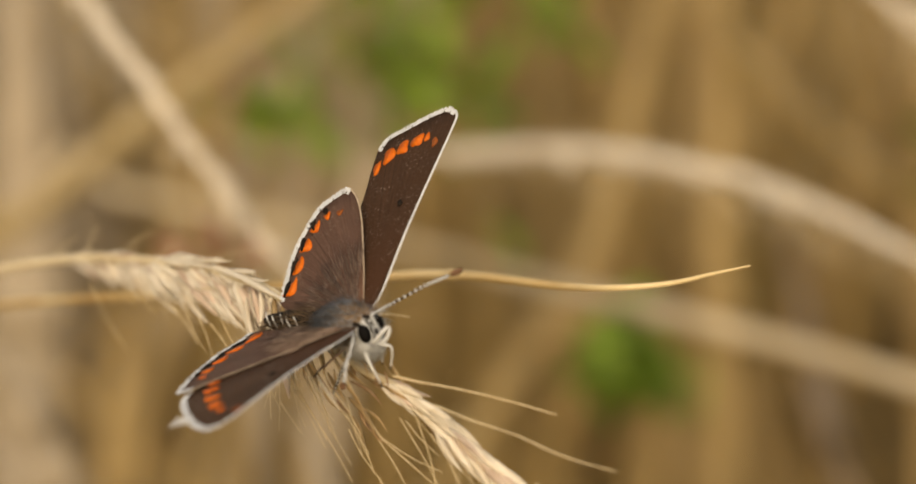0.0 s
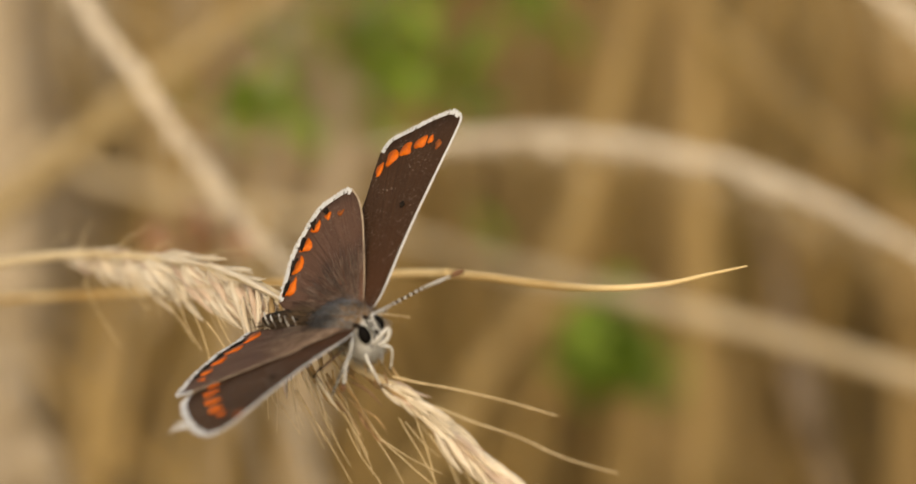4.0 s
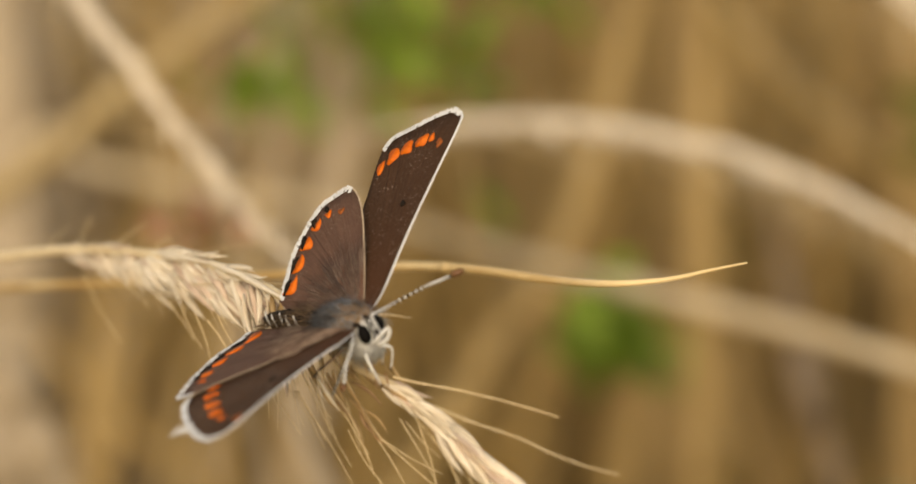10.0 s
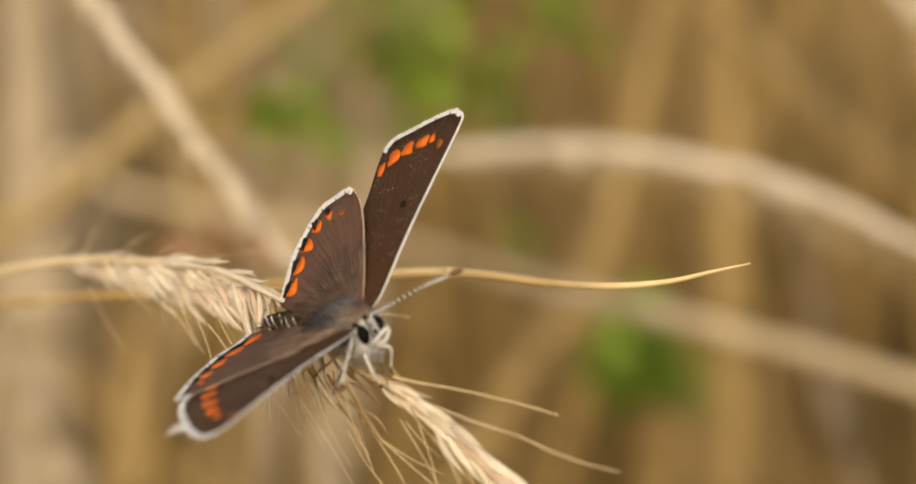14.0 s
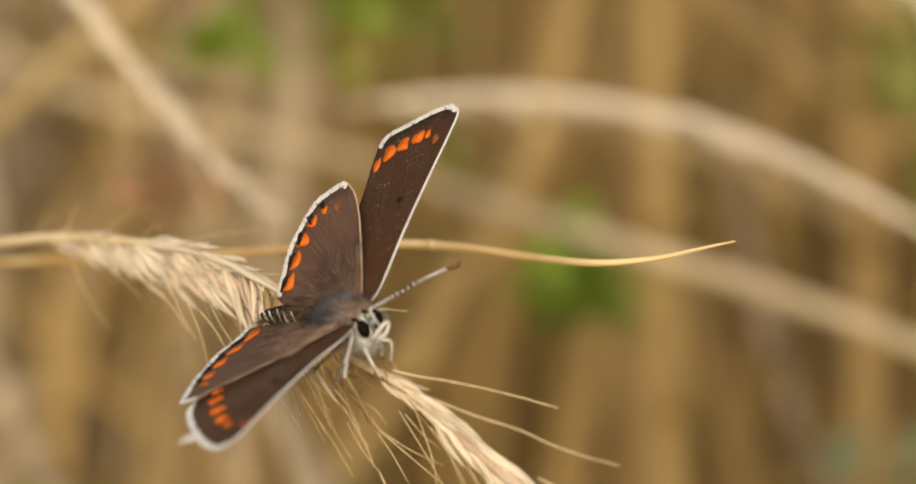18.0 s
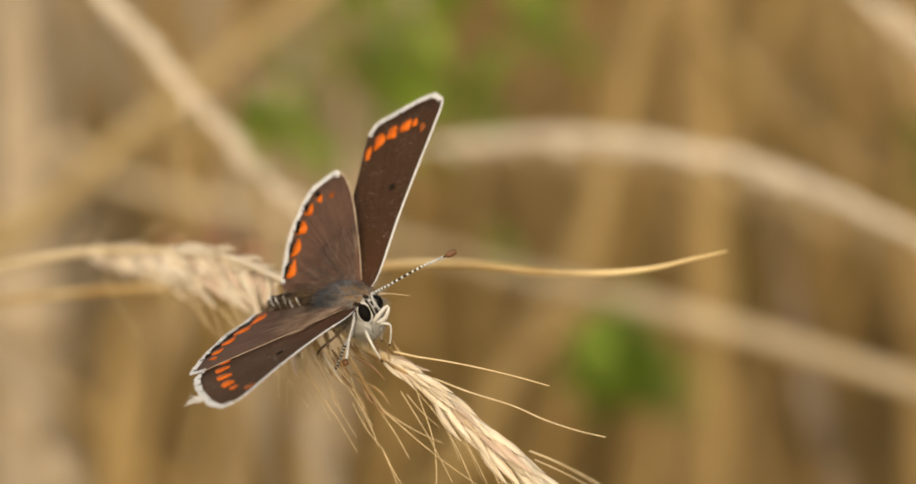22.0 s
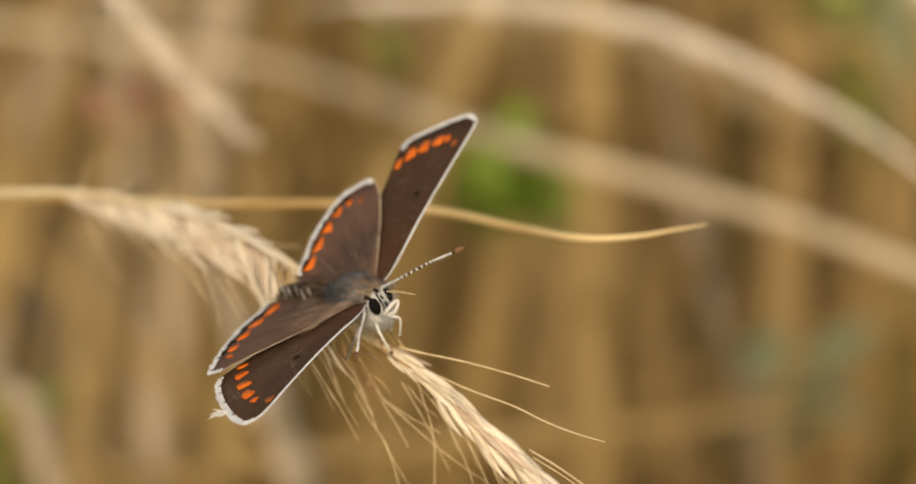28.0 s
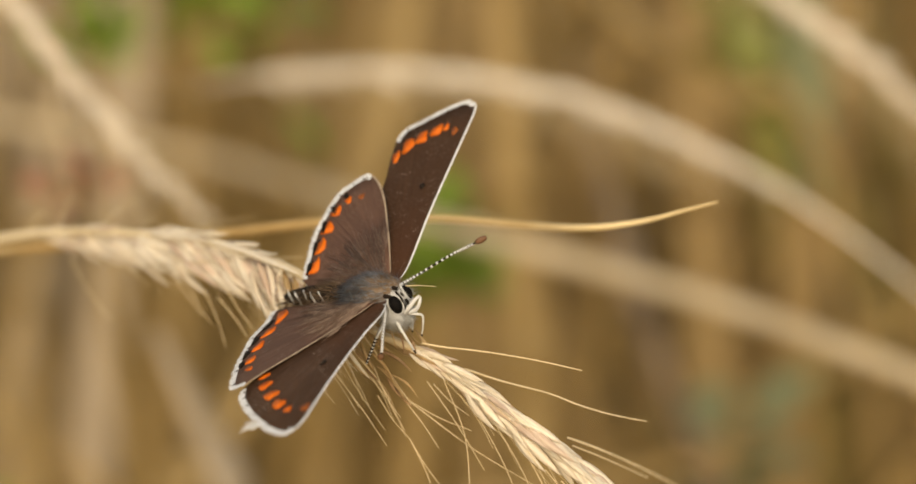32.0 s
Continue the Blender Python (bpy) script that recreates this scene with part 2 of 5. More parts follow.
def blob(bm, m, rings=8, sides=12, squash=None):
    """A rounded body: the unit ball laid by m."""
    made = bmesh.ops.create_uvsphere(bm, u_segments=sides, v_segments=rings, radius=1.0)
    for v in made["verts"]:
        p = v.co.copy()
        if squash:
            p = Vector(squash(p))
        v.co = m @ p
    return bm


def rooted(line, way=()):
    """The line with a run from the ground to its first point, by the places in way if given."""
    if way:
        first = VIEW @ (Vector(way[0]) * MM)
        return glide([Vector((first.x, first.y, -0.05)), *(VIEW @ (Vector(p) * MM) for p in way), line[0]], 5)[:-1] + line
    p, d = line[0], (line[0] - line[1]).normalized()
    d.z = min(d.z, -0.2)
    a, b = p + d * 0.03, p + Vector((d.x, d.y, 0)) * 0.07
    return [Vector((b.x + d.x * 0.01, b.y + d.y * 0.01, -0.05)), Vector((b.x, b.y, p.z * 0.5)), a, *line]


# ---- ground and distant growth ----
def ground_sheet():
    bm = bmesh.new()
    xs = [-300, -60, -12, -4, -2] + [-1.5 + 0.25 * k for k in range(13)] + [2, 4, 12, 60, 300]
    ys = [-300, -60, -12, -4, -1.5] + [-1 + 0.25 * k for k in range(21)] + [6, 12, 60, 300]
    grid = [[bm.verts.new((x, y, 0.03 * noise.noise((x * 1.7, y * 1.7, 0)) - 0.012 if abs(x) < 3 and -2 < y < 6 else 0)) for x in xs] for y in ys]
    for a, b in zip(grid, grid[1:]):
        for i in range(len(xs) - 1):
            bm.faces.new((a[i], a[i + 1], b[i + 1], b[i]))
    return tagged(new("ground", mesh_of("ground", bm, SOIL)), "pale dry soil under a litter of parched grass", "ground", kind="structure")


ground_sheet()


def dry_grass():
    """Dead stems and blades of the meadow all around, past counting."""
    rnd = random.Random(4)
    bm = bmesh.new()

    def stem(x, y):
        height, lean, way = rnd.uniform(0.25, 0.68), rnd.gauss(0, 0.16), rnd.uniform(0, 2 * math.pi)
        foot = Vector((x, y, -0.02))
        top = foot + Vector((lean * 1.5, 0.08 * math.cos(way), height))
        mid = foot.lerp(top, 0.55) + Vector((lean * 0.3, 0.01, 0.02))
        wide = rnd.choice((0.0045, 0.007, 0.009, 0.011))
        tube(bm, glide([foot, mid, top], 3), lambda s, w=wide: w * (1 - 0.75 * s), 4, 0.4)
    for k in range(700):
        y = 0.95 + 3.6 * rnd.random() ** 1.4
        stem(rnd.uniform(-1, 1) * (0.16 + 0.32 * y), y)
    # the rest of the meadow, thinner, with a trodden gap around the lens
    for k in range(2600):
        r, a = 5.0 * math.sqrt(rnd.random()), rnd.uniform(0, 2 * math.pi)
        x, y = r * math.cos(a), r * math.sin(a)
        if r > 0.75 and not (y > 0 and abs(x) < 0.34 + 0.34 * y):
            stem(x, y)
    ob = new("dry_grass", mesh_of("dry_grass", bm, THATCH))
    return tagged(ob, "thin dead grass stems in browns, standing on dry soil", "grass", kind="stuff")


dry_grass()


def stalk(name, pts, mat, radius, label, root=True, flat=1.0, tip=0.3, way=()):
    """A single stalk that grows from the ground, first point lowest."""
    line = glide([V(p) for p in pts], 5)
    line = rooted(line, way) if root else line
    base = line[0].copy()
    ob = thing(name, Matrix.Translation(base), label, "grass")
    part("stem", tube(bmesh.new(), [p - base for p in glide(line, 2)], lambda s: radius * MM * (1 - (1 - tip) * max(0, s - 0.6) / 0.4), 8, flat), mat, ob)
    for s in (0.33, 0.52):
        k = int(s * (len(line) - 1))
        p, d = line[k] - base, (line[k + 1] - line[k]).normalized()
        part("node", tube(bmesh.new(), [p - d * radius * 1.2 * MM, p, p + d * radius * 1.2 * MM], lambda q: radius * MM * (1.08 + 0.22 * math.sin(math.pi * q)), 8, flat), mat, ob, "slightly swollen joint of the stalk")
    return ob


def leaf_mesh(length, width, fold=0.25, bend=0.3, steps=8):
    """A blade with a midrib fold and some thickness, along +y from the origin."""
    bm = bmesh.new()
    rows, under = [], []
    for k in range(steps + 1):
        s = k / steps
        w = width * 0.5 * (math.sin(math.pi * min(1, 0.08 + 0.92 * s)) ** 0.7 if s < 1 else 0.02)
        y, z = length * s * (1 - 0.15 * bend * s), -length * bend * s * s
        rows.append([bm.verts.new((i * w, y, z + fold * abs(i) * w)) for i in (-1, -0.5, 0, 0.5, 1)])
        under.append([bm.verts.new((i * w * 0.98, y, z + fold * abs(i) * w - 0.012 * width)) for i in (-1, -0.5, 0, 0.5, 1)])
    for k in range(steps):
        for i in range(4):
            bm.faces.new((rows[k][i], rows[k][i + 1], rows[k + 1][i + 1], rows[k + 1][i]))
            bm.faces.new((under[k][i + 1], under[k][i], under[k + 1][i], under[k + 1][i + 1]))
        for i, j in ((0, 0), (4, 4)):
            quad = (rows[k][i], rows[k + 1][i], under[k + 1][i], under[k][i])
            bm.faces.new(quad if i == 0 else quad[::-1])
    return bm


def weed(name, centre, size, count, mat, label, seed=1, upright=0.5, loose=0.5, broad=0.6):
    """A leafy plant: a stem from the ground to its crown of leaves."""
    rnd = random.Random(seed)
    c = V(centre)
    foot = Vector((c.x + 0.01, c.y + 0.015, -0.004))
    ob = thing(name, Matrix.Translation(foot), label, "plant")
    top = c - foot
    part("stem", tube(bmesh.new(), glide([Vector((0, 0, 0)), Vector((0.004, -0.004, top.z * 0.5)), top], 5), lambda s: (0.9 - 0.4 * s) * MM, 7), TAN, ob)
    data = mesh_of("leaf", leaf_mesh(size * MM, size * broad * MM), mat)
    for k in range(count):
        at = top + Vector((rnd.gauss(0, 0.6), rnd.gauss(0, 0.6), rnd.gauss(-0.15, 0.5))) * loose * size * MM
        turn = pose(0, 0, 0, 0, 0, 360 * k / count + rnd.uniform(-25, 25)) @ pose(0, 0, 0, 5 + 70 * upright + rnd.uniform(-15, 15), rnd.uniform(-35, 35), rnd.uniform(-20, 20))
        part("leaf", data, mat, ob, m=Matrix.Translation(at) @ turn @ Matrix.Scale(rnd.uniform(0.75, 1.1), 4))
    return ob


# ---- grass ears ----
def husk_mesh(name, mat, belly=0.16, curve=0.10):
    """A pointed boat-shaped husk, one unit long along +z, keeled on its outer side."""
    bm = bmesh.new()
    rings = []
    for k in range(8):
        s = k / 7
        w = belly * math.sin(math.pi * (0.06 + 0.92 * s)) ** 0.8 * (1.15 - 0.5 * s)
        bow = curve * math.sin(math.pi * s)
        rings.append([bm.verts.new((w * math.cos(a), bow + w * 0.62 * math.sin(a) * (1.25 if math.sin(a) > 0.9 else 1), s)) for a in (2 * math.pi * i / 8 + math.pi / 2 for i in range(8))])
    for a, b in zip(rings, rings[1:]):
        for i in range(8):
            bm.faces.new((a[i], a[(i + 1) % 8], b[(i + 1) % 8], b[i]))
    bm.faces.new(rings[0][::-1])
    bm.faces.new(rings[-1])
    return mesh_of(name, bm, mat)


def awn_mesh(name, mat, bend, thick=0.0065):
    bm = bmesh.new()
    line = [Vector((bend * s * s, 0.3 * bend * math.sin(5 * s), s)) for s in (k / 9 for k in range(10))]
    return mesh_of(name, tube(bm, line, lambda s: thick * (1 - 0.55 * s), 5), mat)


def along_to(direction, spin=0.0):
    """A turn that lays +z along the direction."""
    return direction.to_track_quat("Z", "Y").to_matrix().to_4x4() @ pose(0, 0, 0, 0, 0, spin)


LANCES_THIN = [husk_mesh("husk", HUSK, b, 0.05) for b in (0.04, 0.055, 0.072)]
HUSKS_BLEACHED = [husk_mesh("husk", BLEACHED, b) for b in (0.085, 0.11)]
HUSKS_BROWN = [husk_mesh("husk", HUSK_BROWN, b) for b in (0.06, 0.08)]
HUSKS_GOLD = [husk_mesh("husk", HUSK_GOLD, b) for b in (0.05, 0.075)]
AWNS = [awn_mesh("awn", AWN, b) for b in (-0.10, 0.04, 0.14)]


def ear(name, pts, label, first, last, gap, husk, awn, spread, culm, seed, mat=STRAW, husks=LANCES_THIN, droop=0.0, awn_every=0.8, way=(), tight=1.0, core=None, fan=1.0, lower=0.5, pieces=3, ramp=0.75):
    """A bent ear: a culm from the ground, and overlapping spikelets with awns in two rows from first to last (millimetres along)."""
    rnd = random.Random(seed)
    line = glide([V(p) for p in pts], 8)
    whole = rooted(line, way)
    base = whole[0].copy()
    ob = thing(name, Matrix.Translation(base), label, "grass ear")
    part("stem", tube(bmesh.new(), [p - base for p in whole], lambda s: culm * MM * (1 - 0.45 * s), 8), mat, ob)
    if core:
        body = [p - base for p in line]
        body = body[int(0.3 * len(body)):]
        part("rachis", tube(bmesh.new(), body, lambda s: core * MM * min(1, 6 * s + 0.1) * (1 - 0.85 * s * s), 8), husks[0].materials[0], ob)
    run, step, side = 0.0, first, 1
    for a, b in zip(line, line[1:]):
        seg = (b - a).length / MM
        while step < min(run + seg, last):
            p = a.lerp(b, (step - run) / seg)
            along = (b - a).normalized()
            lift_up = along.cross(Vector((0, 1, 0))).normalized() * side
            shrink = 1 - 0.6 * max(0, (step - first) / (last - first) - 0.6) / 0.4
            spin = rnd.uniform(-50, 50)
            out = (Matrix.Rotation(radians(spin), 3, along) @ lift_up).normalized()
            below = out.z < 0
            aim = (along + out * rnd.uniform(0.6, 1.2) * spread * (1.0 if below else tight) + Vector((0, 0, -droop * (0.6 + 0.9 * (step - first) / (last - first)) if below else 0))).normalized()
            size = husk * shrink * rnd.uniform(0.85, 1.15) * MM * min(1, ramp + 0.07 * (step - first))
            m = Matrix.Translation(p - base + out * culm * 0.5 * MM) @ along_to(aim, rnd.uniform(0, 360)) @ Matrix.Scale(size, 4)
            spike = part("spikelet", rnd.choice(husks), None, ob, m=m)
            for k in range(pieces):
                open_by = fan * (1.0 if below else 0.5)
                turn = pose(0, 0, 0.05 + 0.16 * k, open_by * rnd.uniform(-13, 13), open_by * (-1) ** k * rnd.uniform(4, 16), 120 * k + rnd.uniform(-30, 30))
                part("husk", rnd.choice(husks), None, spike, m=turn @ Matrix.Scale(rnd.uniform(0.75, 1.0), 4))
                if rnd.random() < awn_every * (1.0 if below else 0.4):
                    part("awn", rnd.choice(AWNS), None, spike, m=turn @ pose(0, 0.05, 0.8, rnd.uniform(-9, 9), rnd.uniform(-9, 9), rnd.uniform(0, 360)) @ Matrix.Scale(awn / husk * rnd.uniform(0.5, 1.25), 4))
            step += gap * rnd.uniform(0.85, 1.15)
            side = -1 if rnd.random() < lower else 1
        run += seg
    return ob


PERCH = [(-44.15, 190.0, -3.79), (-37.53, 183.0, -2.33), (-31.32, 176.0, -1.34), (-26.55, 170.5, -0.92), (-21.43, 164.0, -1.03), (-16.62, 157.0, -1.48), (-12.58, 150.5, -2.52),
         (-9.36, 144.6, -4.13), (-6.20, 140.4, -6.90), (-3.38, 138.6, -8.37), (-1.32, 137.7, -9.82), (0.71, 136.9, -11.50), (3.48, 136.1, -13.81), (6.07, 135.3, -16.26), (8.70, 134.6, -19.15)]
LANCES = [husk_mesh("husk", HUSK, b, 0.04) for b in (0.07, 0.092, 0.115)]
LANCES_PINK = [husk_mesh("husk", HUSK_PINK, b, 0.04) for b in (0.075, 0.095)]


def spikelet(holder, at, aim, florets, size, run, fan, awn, rnd, pink=0.15, lift=0.0, plain=LANCES):
    """A lance-shaped spikelet: two short outer husks, then florets to either side of a thin axis, some with an awn."""
    aim = aim.normalized()
    side = aim.cross(VIEW.to_3x3() @ Vector((0, 1, 0))).normalized()
    depth = side.cross(aim)
    first = None
    for k in range(florets):
        outer = k < 2
        way = -1 if k % 2 else 1
        open_by = fan * rnd.uniform(0.5, 1.2) * way
        aim_k = (aim + side * math.tan(radians(open_by)) + depth * rnd.uniform(-0.14, 0.14)).normalized()
        p = at + aim * run * MM * (0 if outer else (k - 1) / max(1, florets - 2)) + side * 0.10 * way * MM + depth * rnd.uniform(-0.35, 0.35) * MM
        long = size * (0.8 if outer else rnd.uniform(0.88, 1.1)) * MM
        m = Matrix.Translation(p) @ along_to(aim_k, rnd.uniform(0, 360)) @ Matrix.Scale(long, 4)
        data = rnd.choice(LANCES_PINK if rnd.random() < pink else plain)
        if first is None:
            first = part("spikelet", data, None, holder, m=m)
            back = m.inverted()
        else:
            part("husk", data, None, first, m=back @ m)
        if not outer and rnd.random() < 0.7 and awn:
            tip = p + aim_k * long * 0.9
            m = Matrix.Translation(tip) @ along_to(aim_k + Vector((rnd.gauss(0, 0.06), rnd.gauss(0, 0.06), -lift)), rnd.uniform(0, 360)) @ Matrix.Scale(awn * rnd.uniform(0.55, 1.2) * MM, 4)
            part("awn", rnd.choice(AWNS), None, first, m=back @ m)


def bent_ear():
    """The ear that the butterfly sits on: a bare culm, spikelets that hang below it, and a dense end."""
    rnd = random.Random(11)
    line = glide([V(p) for p in PERCH], 8)
    whole = rooted(line)
    base = whole[0].copy()
    ob = thing("grass_ear", Matrix.Translation(base), "bleached dry grass ear with awned husks, bent under a butterfly", "grass ear")
    part("stem", tube(bmesh.new(), [p - base for p in whole], lambda s: 0.37 * MM * (1 - 0.4 * s), 10), STRAW, ob)
    down = VIEW.to_3x3() @ Vector((0, 0, -1))
    run, step, dense = 0.0, 24.6, 66.7
    for a, b in zip(line, line[1:]):
        seg = (b - a).length / MM
        while step < run + seg:
            p = a.lerp(b, (step - run) / seg) - base
            along = (b - a).normalized()
            lower = (down - along * along.dot(down)).normalized()
            if step < 51.8:
                grow = min(1.0, 0.45 + 0.08 * (step - 24.6))
                near = max(0.0, (step - 43.3) / 8)
                tilt = rnd.uniform(14, 24) + 16 * near
                spikelet(ob, p + lower * 0.25 * MM, along * math.cos(radians(tilt)) + lower * math.sin(radians(tilt)) + VIEW.to_3x3() @ Vector((0, rnd.uniform(-0.12, 0.12), 0)), 6, 4.7 * grow, 3.6 * grow, 6 + 6 * near, 2.8 + 1.6 * near, rnd, 0.08 + 0.25 * near, 0.1, LANCES_THIN)
                if rnd.random() < 0.35:
                    spikelet(ob, p + lower * 0.1 * MM, along + lower * rnd.uniform(0.06, 0.16), 4, 3.6 * grow, 2.2 * grow, 5, 0, rnd, 0.12, 0.0, LANCES_THIN)
                if rnd.random() < 0.55:
                    spikelet(ob, p - lower * 0.15 * MM, along - lower * rnd.uniform(-0.06, 0.07), 3, 3.4 * grow, 1.8 * grow, 4, 1.6 if rnd.random() < 0.3 else 0, rnd, 0.05, 0.0, LANCES_THIN)
                step += 1.0 * rnd.uniform(0.8, 1.2)
            elif step < dense:
                if step < 57.0:
                    tilt = rnd.uniform(28, 52)
                    spikelet(ob, p + lower * 0.2 * MM, along * math.cos(radians(tilt)) + lower * math.sin(radians(tilt)), 5, 3.7, 2.4, 8, 3.6, rnd, 0.2, 0.1, LANCES_THIN if rnd.random() < 0.65 else HUSKS_GOLD)
                else:
                    tilt = rnd.uniform(36, 58) if step < 59.8 else rnd.uniform(2, 12)
                    spikelet(ob, p + lower * 0.1 * MM, along * math.cos(radians(tilt)) + lower * math.sin(radians(tilt)), 3, 2.4, 1.0, 6, 0, rnd, 0.3, 0.1, HUSKS_GOLD)
                step += 1.2 * rnd.uniform(0.8, 1.2)
            else:
                grow = min(1.0, 0.62 + 0.09 * (step - dense))
                for tilt, count, awn in ((rnd.uniform(7, 15), 5, 4.6), (rnd.uniform(0, 5), 4, 0), (rnd.uniform(-2, 1), 4, 0)):
                    aim = along * math.cos(radians(tilt)) + lower * math.sin(radians(tilt)) + VIEW.to_3x3() @ Vector((0, rnd.uniform(-0.12, 0.06), 0))
                    spikelet(ob, p + lower * tilt * 0.02 * MM, aim, count, 3.7 * grow, 2.0 * grow, 3.6, awn, rnd, 0.15, 0.25)
                step += 1.6 * rnd.uniform(0.85, 1.15)
        run += seg
    # long bleached husks that lie along the top of the bend
    near_side = VIEW.to_3x3() @ Vector((0, -1, 0))
    for s, e, up, out in ((0.37, 0.45, 0.15, 0.5), (0.41, 0.49, 0.05, 0.7), (0.31, 0.385, 0.15, 0.4)):
        a, b = (line[int(q * (len(line) - 1))] - base + (near_side * out - down * up) * MM for q in (s, e))
        part("husk", LANCES[1], None, ob, m=Matrix.Translation(a) @ along_to(b - a, 40) @ Matrix.Diagonal((0.3 * (b - a).length, 0.3 * (b - a).length, (b - a).length, 1)))
    return ob


perch = bent_ear()


def long_awn(pts, radius=0.068, mat=AWN):
    base = perch.matrix_basis.translation
    part("awn", tube(bmesh.new(), [V(p) - base for p in glide(pts, 6)], lambda s: radius * MM * (1 - 0.35 * s), 6), mat, perch)


long_awn([(-3.6, 137.6, -7.6), (-2.2, 137.3, -7.92), (-0.5, 137.0, -8.2), (1.5, 136.6, -8.6), (3.6, 136.1, -9.1), (5.9, 135.6, -9.75)], 0.06)
long_awn([(-1.2, 136.2, -9.2), (1.0, 135.5, -10.05), (3.6, 134.5, -10.85), (5.4, 133.9, -11.65), (7.2, 133.2, -12.25), (9.1, 132.5, -12.7)], 0.064)


def hanging_awns(rows):
    """Fine awns below the bend of the ear. Rows: foot and tip across and up, bow, distance, in millimetres."""
    for x, z, x2, z2, bow, y in rows:
        a, b = Vector((x, y + 0.4, z)), Vector((x2, y - 0.3, z2))
        aside = Vector((-(b - a).z, 0, (b - a).x)).normalized() * bow
        long_awn([a, a.lerp(b, 0.5) + aside, b], 0.037, AWN)


hanging_awns([(-10.37, -9.28, -9.04, -11.12, 0.0, 139.6), (-9.54, -8.57, -7.62, -11.94, 0.07, 139.3), (-9.4, -8.58, -6.0, -13.95, 0.11, 139.3), (-9.25, -8.59, -7.54, -11.47, 0.04, 139.4), (-8.76, -7.95, -6.05, -12.97, -0.11, 139.2), (-8.57, -7.85, -6.95, -11.39, 0.07, 139.2), (-8.43, -7.75, -7.31, -11.03, 0.07, 139.4), (-8.1, -8.05, -5.04, -12.26, 0.15, 139.3),
              (-6.31, -10.89, -4.43, -13.79, -0.15, 139.6), (-4.51, -13.7, -3.0, -18.58, 0.22, 139.4), (-4.51, -13.7, -2.46, -17.21, -0.11, 139.4), (-4.55, -11.47, -2.75, -14.41, 0.07, 139.4), (-6.65, -9.6, -5.41, -12.6, 0.11, 139.8), (-6.46, -9.01, -4.8, -13.13, -0.15, 139.4), (-5.75, -11.1, -4.76, -13.55, 0.07, 139.8)])
hanging_awns([(-4.44, -11.3, -0.7, -13.39, -0.15, 139.2), (-4.3, -11.44, 3.46, -17.38, -0.25, 139), (-3.25, -10.15, -0.09, -15.86, 0.11, 138.8), (-2.89, -10.32, -0.86, -12.37, -0.11, 138.6), (-2.3, -9.95, -1.1, -17.3, 0.51, 138.4), (-0.88, -11.34, 2.39, -19.86, 0.29, 137),
              (0.36, -12.42, 3.35, -19.83, 0.29, 136.6), (2.04, -14.23, 4.07, -19.76, 0.22, 136), (3.34, -15.67, 6.0, -20.12, 0.15, 135.6), (4.19, -16.35, 7.03, -20.43, 0.18, 135), (-1.4, -11.01, 0.38, -14.36, 0.15, 137.6)])
hanging_awns([(-16.58, -4.54, -15.34, -8.41, 0.15, 152), (-15.68, -5.01, -13.95, -7.66, 0.11, 151), (-17.56, -4.22, -16.13, -6.91, -0.11, 153), (-18.47, -3.97, -16.73, -6.47, 0.07, 154), (-15.02, -4.61, -13.45, -7.26, -0.07, 150.5), (-22.17, -2.81, -20.27, -4.56, 0.07, 159)])


def loose_husks(kit, rows):
    """Slender husks under the bend. Rows: foot and tip across and up, distance, in millimetres."""
    for n, (x, z, x2, z2, y) in enumerate(rows):
        a, b = V((x, y + 0.2, z)), V((x2, y - 0.2, z2))
        part("husk", kit[n % 2], None, perch, m=Matrix.Translation(a - perch.matrix_basis.translation) @ along_to(b - a, 70 * n) @ Matrix.Scale((b - a).length * 1.1, 4))


loose_husks(HUSKS_BROWN, [(-6.19, -7.99, -4.37, -9.36, 139), (-5.66, -9.73, -5.05, -10.89, 139.8), (-5.01, -10.75, -4.13, -11.66, 139.8), (-6.98, -9.1, -6.26, -9.85, 139.2),
    (-4.95, -6.76, -4.69, -8.31, 138.9), (-4.16, -7.35, -3.92, -8.24, 138.6), (-7.55, -7.99, -7.04, -8.67, 139.4), (-5.37, -10.19, -4.57, -11.21, 139.9)])
loose_husks(HUSKS_GOLD, [(-5.46, -6.53, -5.12, -7.79, 139), (-3.78, -6.93, -2.92, -8.13, 138.9), (-4.22, -6.81, -3.28, -7.91, 139), (-7.54, -7.52, -6.46, -9.02, 139.5), (-6.63, -8.08, -5.37, -10.15, 139.4), (-6.27, -9.05, -4.83, -11.12, 139.8),
    (-7.17, -7.34, -6.53, -9.13, 139.5), (-7.92, -8.07, -6.76, -9.65, 139.6), (-5.72, -9.43, -4.28, -11.32, 139.8), (-6.47, -9.8, -5.46, -11.57, 140), (-5.48, -9.58, -4.06, -10.94, 139.2)])
loose_husks(LANCES_THIN, [(-8.65, -7.77, -7.72, -9.57, 139.8), (-8.2, -7.62, -6.91, -9.58, 139.6),
    (-8.39, -7.93, -7.57, -9.14, 139.9)])
